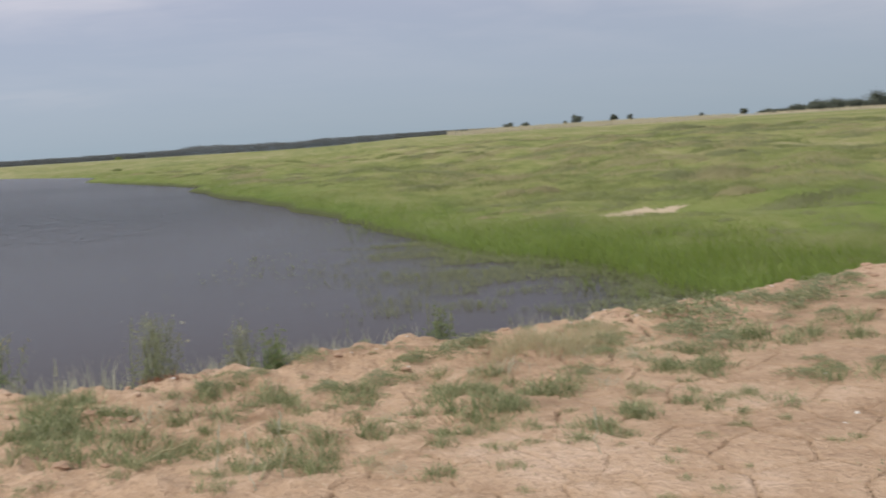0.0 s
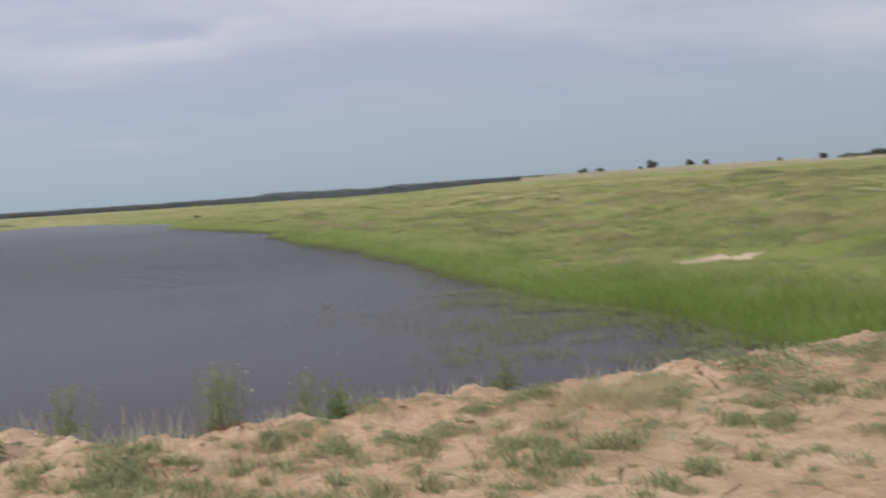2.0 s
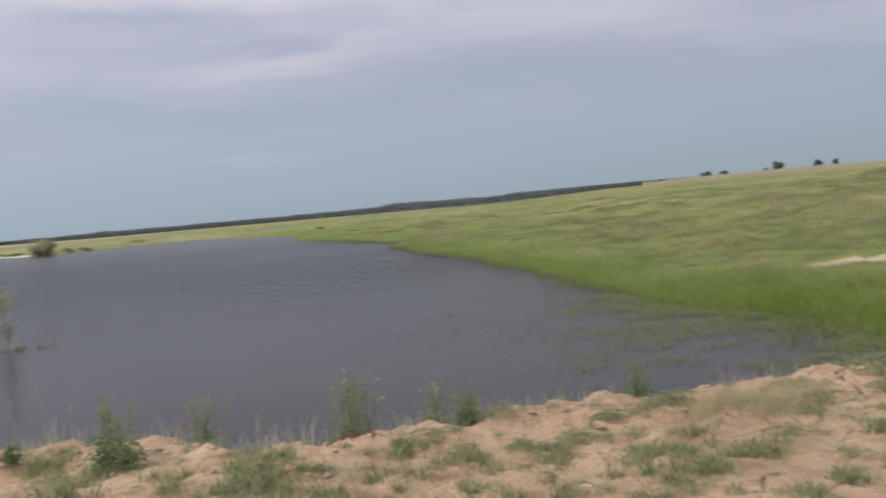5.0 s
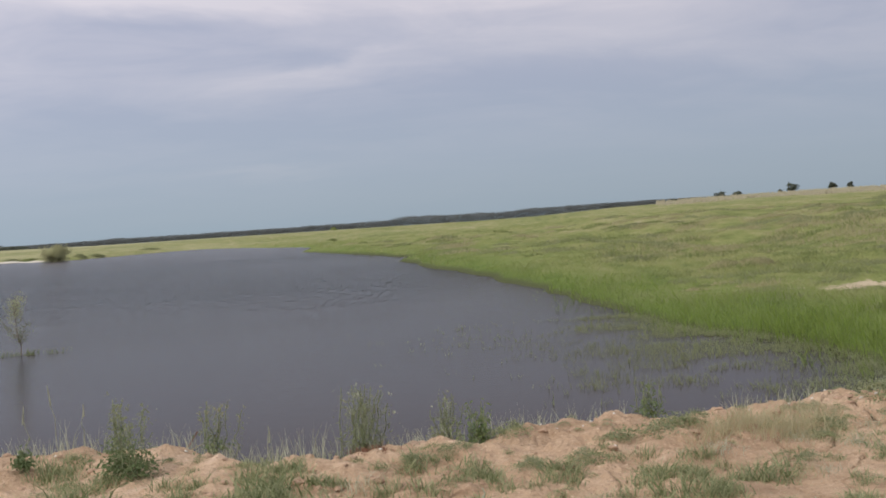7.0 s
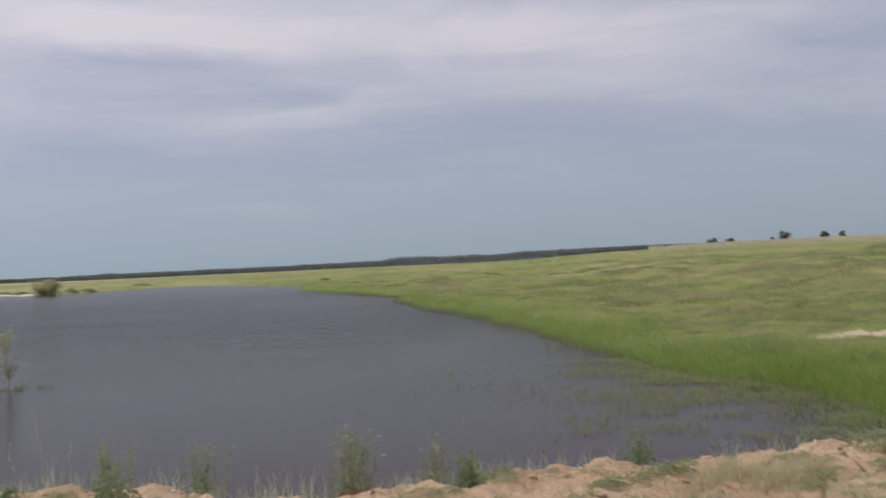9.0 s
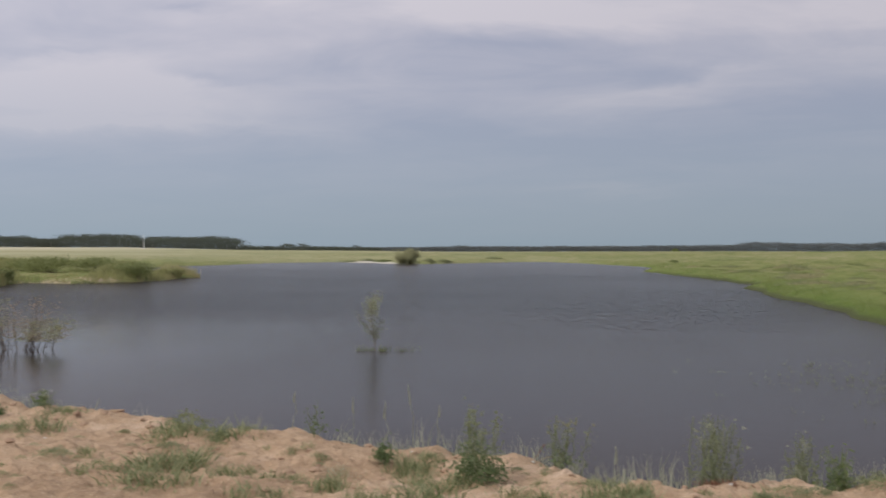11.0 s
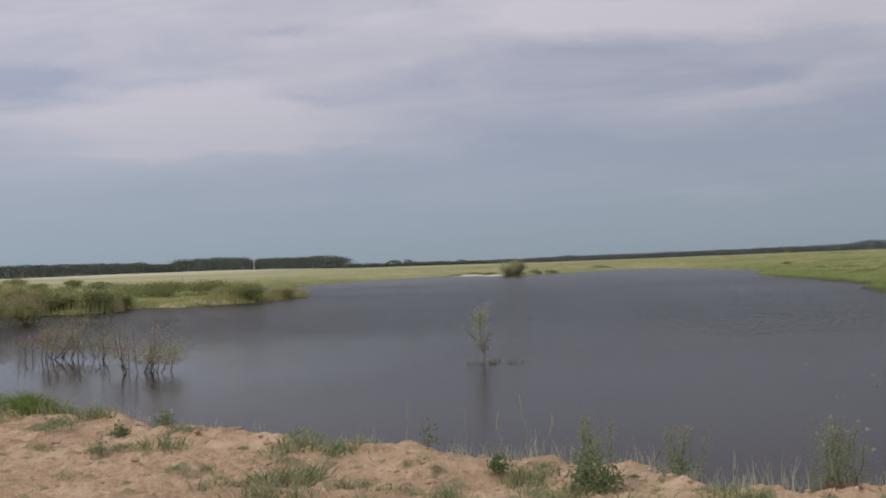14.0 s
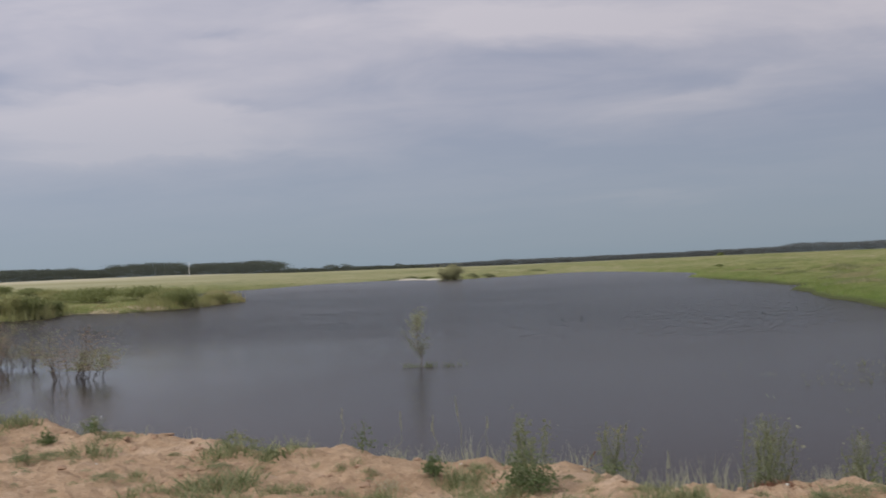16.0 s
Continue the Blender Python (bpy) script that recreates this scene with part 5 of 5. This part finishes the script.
for x in np.concatenate([np.arange(-3.4, 1.7, 0.1), np.arange(-9, -3.4, 0.5), np.arange(1.7, 3.2, 0.5)]):
    xx = float(x) + random.uniform(-0.06, 0.06)
    rim.append((xx, float(np.interp(xx, EDGE_X, EDGE_Y)) + random.uniform(-0.04, 0.16), random.uniform(0.8, 1.2)))
plant_out("stalk_clump", STALKS, rim, "thin pale grass stalks over the dam's edge", "rim stalks")


def weed(name, x, y, height, stems, label, seed, low=0, head=None, leaf=0.035, leaf_mat=None, spread=0.35, heads=3, fine=0, rise=1.0, skirt_mat=None):
    """A tall weed: stems, narrow leaves along them, flower heads, and a dense skirt of leaves below."""
    r = np.random.default_rng(seed)
    root = tagged(new(name), label, "weed")
    root.location = (x, y, gz(x, y))
    cloud, tops, skirt, line = [], [], [], []
    for i in range(stems):
        a, out = r.uniform(0, 2 * np.pi), r.uniform(0.05, spread) * height
        foot = np.array([r.normal(0, 0.05), r.normal(0, 0.04), -0.03])
        top = foot + [math.cos(a) * out, math.sin(a) * out * 0.6, height * r.uniform(0.75, 1.05)]
        part("stem", *limb(foot, top, 0.005, 0.0025, 0.02, seed * 31 + i, 6), WEED_PALE, root)
        line.append((foot, top))
        f = r.uniform(0.1, 0.97, (26, 1))
        cloud.append(foot + (top - foot) * f + r.normal(0, 0.028, (26, 3)))
        for _ in range(heads):
            tops.append(top + r.normal(0, 0.03, 3) - [0, 0, r.uniform(0, 0.12) * height])
    if low:
        s = r.normal(0, 1, (low * 2, 3)) * np.array([0.10, 0.085, 0.11]) * min(1.0, 0.35 + height)
        s[:, :2] *= r.uniform(0.5, 1.35, (low * 2, 1))
        s[:, 2] = np.abs(s[:, 2]) * rise + 0.03
        s[:, :2] *= np.clip(1.15 - s[:, 2:] / (0.85 * max(height, 0.4)), 0.25, 1.0)
        skirt.append(s)
    part("leaves", *leaves(np.concatenate(cloud), leaf * 0.75, seed, 0.3), leaf_mat or WEED_PALE, root)
    if skirt:
        part("leaf_skirt", *leaves(skirt[0], 0.036, seed + 1, 0.4), skirt_mat or WEED_LEAF, root, "broad lower leaves")
    if fine:
        f, k = r.uniform(0.02, 0.95, (fine, 1)), r.integers(0, stems, fine)
        feet, ends = np.array(line)[k, 0], np.array(line)[k, 1]
        q = feet + (ends - feet) * f + r.normal(0, 0.07, (fine, 3)) * (1.25 - f) * [1, 0.8, 0.5] * min(1.0, height * 1.8)
        q[:, 2] = np.abs(q[:, 2])
        tagged(part("leaf_haze", *leaves(q, 0.022, seed + 5, 0.28), leaf_mat or WEED_PALE, root, "fine feathery leaves"), kind="stuff")
    if head:
        for i, t in enumerate(tops):
            part("flower_head", *leaves(t + r.normal(0, 0.007, (9, 3)), 0.012, seed + 2 + i, 0.8), head, root)


weed("tall_weed", -1.98, 7.86, 0.58, 7, "tall weed with dark lower leaves and pale heads", 600, 330, WEED_PALE, spread=0.22, heads=5, fine=420, rise=1.05)
weed("tall_weed", -1.83, 7.74, 0.5, 4, "dark leafy weed beside the taller one", 601, 150, WEED_PALE, spread=0.22, heads=4, fine=320)
weed("flowering_weed", -1.40, 8.30, 0.45, 9, "yellow-flowering weed on the crumbling edge", 602, 40, YELLOW, 0.03, WEED_PALE, 0.4, 2, 380)
weed("feathery_weed", -0.30, 8.0, 0.62, 17, "feathery pale green weed among grass stalks", 603, 140, PALE_STALK, 0.026, FEATHERY, 0.34, 1, 2000, 1.0, FEATHERY)
weed("feathery_weed", 0.29, 8.4, 0.40, 9, "feathery pale green weed among grass stalks", 604, 50, PALE_STALK, 0.026, FEATHERY, 0.36, 1, 400, 1.0, FEATHERY)
weed("bushy_weed", 0.51, 8.08, 0.34, 11, "small bushy bright green weed on the edge", 605, 120, None, 0.045, BUSHY_LEAF, 0.3)
weed("bushy_weed", 1.88, 8.6, 0.36, 8, "small bushy green weed on the edge", 606, 70, None, 0.04, BUSHY_LEAF, 0.35)
weed("sprig", -3.6, 9.0, 0.32, 2, "single upright green sprig on the edge", 607, 30, None, 0.04, WEED_LEAF, 0.25)
weed("leafy_weed", -7.24, 9.6, 0.14, 5, "dark broad-leaved weed on bare loam", 608, 110, None, 0.04, WEED_LEAF, 0.8)
weed("leafy_weed", -6.85, 9.8, 0.22, 4, "dark broad-leaved weed on bare loam", 609, 60, PALE_STALK, 0.04, WEED_LEAF, 0.5, 1)
weed("leafy_weed", -2.75, 8.15, 0.12, 5, "dark green weed on the rim's slope", 610, 150, None, 0.04, WEED_LEAF, 0.8)
plant_out("leafy_tuft", [rosette_mesh("leafy_tuft", 170, 0.06, 0.024, WEED_LEAF, 530)], [(3.15, 4.36, 1.0)], "flat dark green weed on cracked crust", "dam leafy weeds")
weed("sprig", -6.7, 8.5, 0.2, 3, "thin upright sprig on bare loam", 612, 20, None, 0.04, WEED_PALE, 0.3)


weed("white_flower", -7.1, 10.15, 0.24, 4, "small white-flowering weed on the rim", 613, 40, WHITE_PETAL, 0.03, WEED_PALE, 0.6, 2)
for i, (x, y, h) in enumerate([(-3.3, 9.02, 0.42), (-3.05, 8.98, 0.45), (-2.72, 8.9, 0.5), (-2.5, 8.86, 0.3), (-4.0, 9.35, 0.3), (0.22, 5.25, 0.26), (0.36, 5.36, 0.3), (0.05, 5.6, 0.24), (1.9, 5.1, 0.22), (-1.0, 8.2, 0.4)]):
    lean = 0.12 * math.sin(i * 2.1)
    root = tagged(new("grass_stalk"), "single pale grass stalk with a seed head", "grass", "single stalks")
    root.location = (x, y, gz(x, y))
    part("stem", *limb((0, 0, -0.02), (lean * h, 0, h), 0.0035, 0.002, 0.02, 800 + i, 6), PALE_STALK, root)
    part("seed_head", *limb((lean * h * 0.8, 0, h * 0.8), (lean * h * 1.1, 0, h * 1.12), 0.007, 0.003, 0.0, 820 + i, 4), PALE_STALK, root, "pale feathery seed head")
ob = tagged(new("leaning_stalk", mesh_from("leaning_stalk", *limb((0, 0, -0.03), (0.11, 0.02, 0.13), 0.003, 0.006, 0.03, 840, 6), RUST_STALK)), "reddish dry stalk leaning over the edge", "stalk")
ob.location = (-1.72, 8.72, gz(-1.72, 8.72))
plant_out("dry_tuft", [tuft_mesh("dry_tuft", 90, 0.07, 0.02, 0.07, 0.008, 1.4, RUST_STALK, 841)], [(-0.30, 7.78, 1.0), (-0.2, 7.82, 1.0)], "flattened rust-brown dry tuft near the rim", "dry tufts")


def lump_mesh(name, mat, seed, squash=0.6):
    bm = bmesh.new()
    bmesh.ops.create_icosphere(bm, subdivisions=2, radius=1.0)
    for v in bm.verts:
        q = v.co * 1.4 + Vector((seed, 0, 0))
        v.co *= 1 + 0.45 * noise.noise(q) + 0.2 * noise.noise(q * 2.7)
        v.co.z *= squash
    me = bpy.data.meshes.new(name)
    bm.to_mesh(me)
    bm.free()
    me.materials.append(mat)
    return me


STONES = [lump_mesh("stone", PEBBLE, 3.1 * i) for i in range(4)]
CLODS = [lump_mesh("soil_clod", CLOD, 50 + 2.3 * i, 0.7) for i in range(5)]
for i, (x, y, r) in enumerate([(1.1, 8.2, 0.022), (1.4, 7.5, 0.025), (2.9, 8.4, 0.02), (3.6, 8.75, 0.03), (3.7, 8.7, 0.022), (3.5, 5.4, 0.022), (2.6, 3.95, 0.035), (4.9, 8.95, 0.02), (3.8, 6.2, 0.018),
                               (3.3, 5.2, 0.014), (4.2, 8.6, 0.025), (-1.65, 8.45, 0.022), (-1.5, 8.3, 0.024), (-2.7, 8.4, 0.02), (-6.0, 8.6, 0.02), (-0.35, 7.9, 0.02)]):
    ob = tagged(new("stone", STONES[i % 4]), "small pale stone on bare loam", "stone", "pale stones")
    ob.matrix_world = pose(x, y, gz(x, y) + r * 0.15, 0, 0, 60 * i) @ Matrix.Scale(r * 0.62, 4)
for i in range(46):
    x = random.choice([random.uniform(-9, 6.5), random.gauss(0.9, 0.5), random.gauss(3.6, 0.7)])
    y, r = float(np.interp(x, EDGE_X, EDGE_Y)) - abs(random.gauss(0.05, 0.25)), random.uniform(0.008, 0.017)
    ob = tagged(new("stone", STONES[i % 4]), "tiny whitish pebble on the crumbling rim", "stone", "rim pebbles")
    ob.matrix_world = pose(x, y, gz(x, y) + r * 0.2, 0, 0, 77 * i) @ Matrix.Scale(r * 0.8, 4)
for i in range(300):
    x = random.uniform(-9.5, 7)
    y = float(np.interp(x, EDGE_X, EDGE_Y)) - abs(random.gauss(0, 1.1)) + 0.03
    r = random.uniform(0.008, 0.03) if i % 6 else random.uniform(0.028, 0.04)
    ob = tagged(new("soil_clod", CLODS[i % 5]), "crumbled loam clod near the dam's edge", "clod", "loam clods")
    ob.matrix_world = pose(x, y, gz(x, y) + r * 0.2, 0, 0, random.uniform(0, 360)) @ Matrix.Diagonal((r * 1.3, r, r * 0.8, 1))
for i, (x, y, ln, a) in enumerate([(0.35, 5.5, 0.5, 60), (0.5, 5.9, 0.35, 110), (-0.2, 6.0, 0.3, 20), (4.2, 4.9, 0.5, 80), (-1.6, 8.6, 0.2, 40), (1.0, 6.0, 0.25, 150)]):
    ob = new("dry_stalk", mesh_from("dry_stalk", *limb((-ln / 2, 0, 0.0), (ln / 2, 0.04, 0.03), 0.005, 0.003, 0.05, 700 + i, 6), STRAW))
    tagged(ob, "fallen straw-coloured stalk on loam", "stalk", "fallen stalks")
    ob.matrix_world = pose(x, y, gz(x, y) + 0.012, 0, -6, a)


def build_litter():
    """Dry scraps of stalk and leaf strewn over the loam."""
    n = 3600
    x, y = rng.uniform(-9, 8, n), rng.uniform(3.9, 9.2, n)
    keep = y < np.interp(x, EDGE_X, EDGE_Y) - 0.05
    x, y = x[keep], y[keep]
    p = np.stack([x, y, dam_height(x, y) + 0.006], 1)
    V, F = leaves(p, 0.03, 77, 0.22)
    V[:, 2] = np.repeat(p[:, 2], 4) + (V[:, 2] - np.repeat(p[:, 2], 4)) * 0.3
    tagged(new("plant_litter", mesh_from("plant_litter", V, F, STRAW)), "dry scraps of stalk strewn over loam", "litter", kind="stuff")


build_litter()
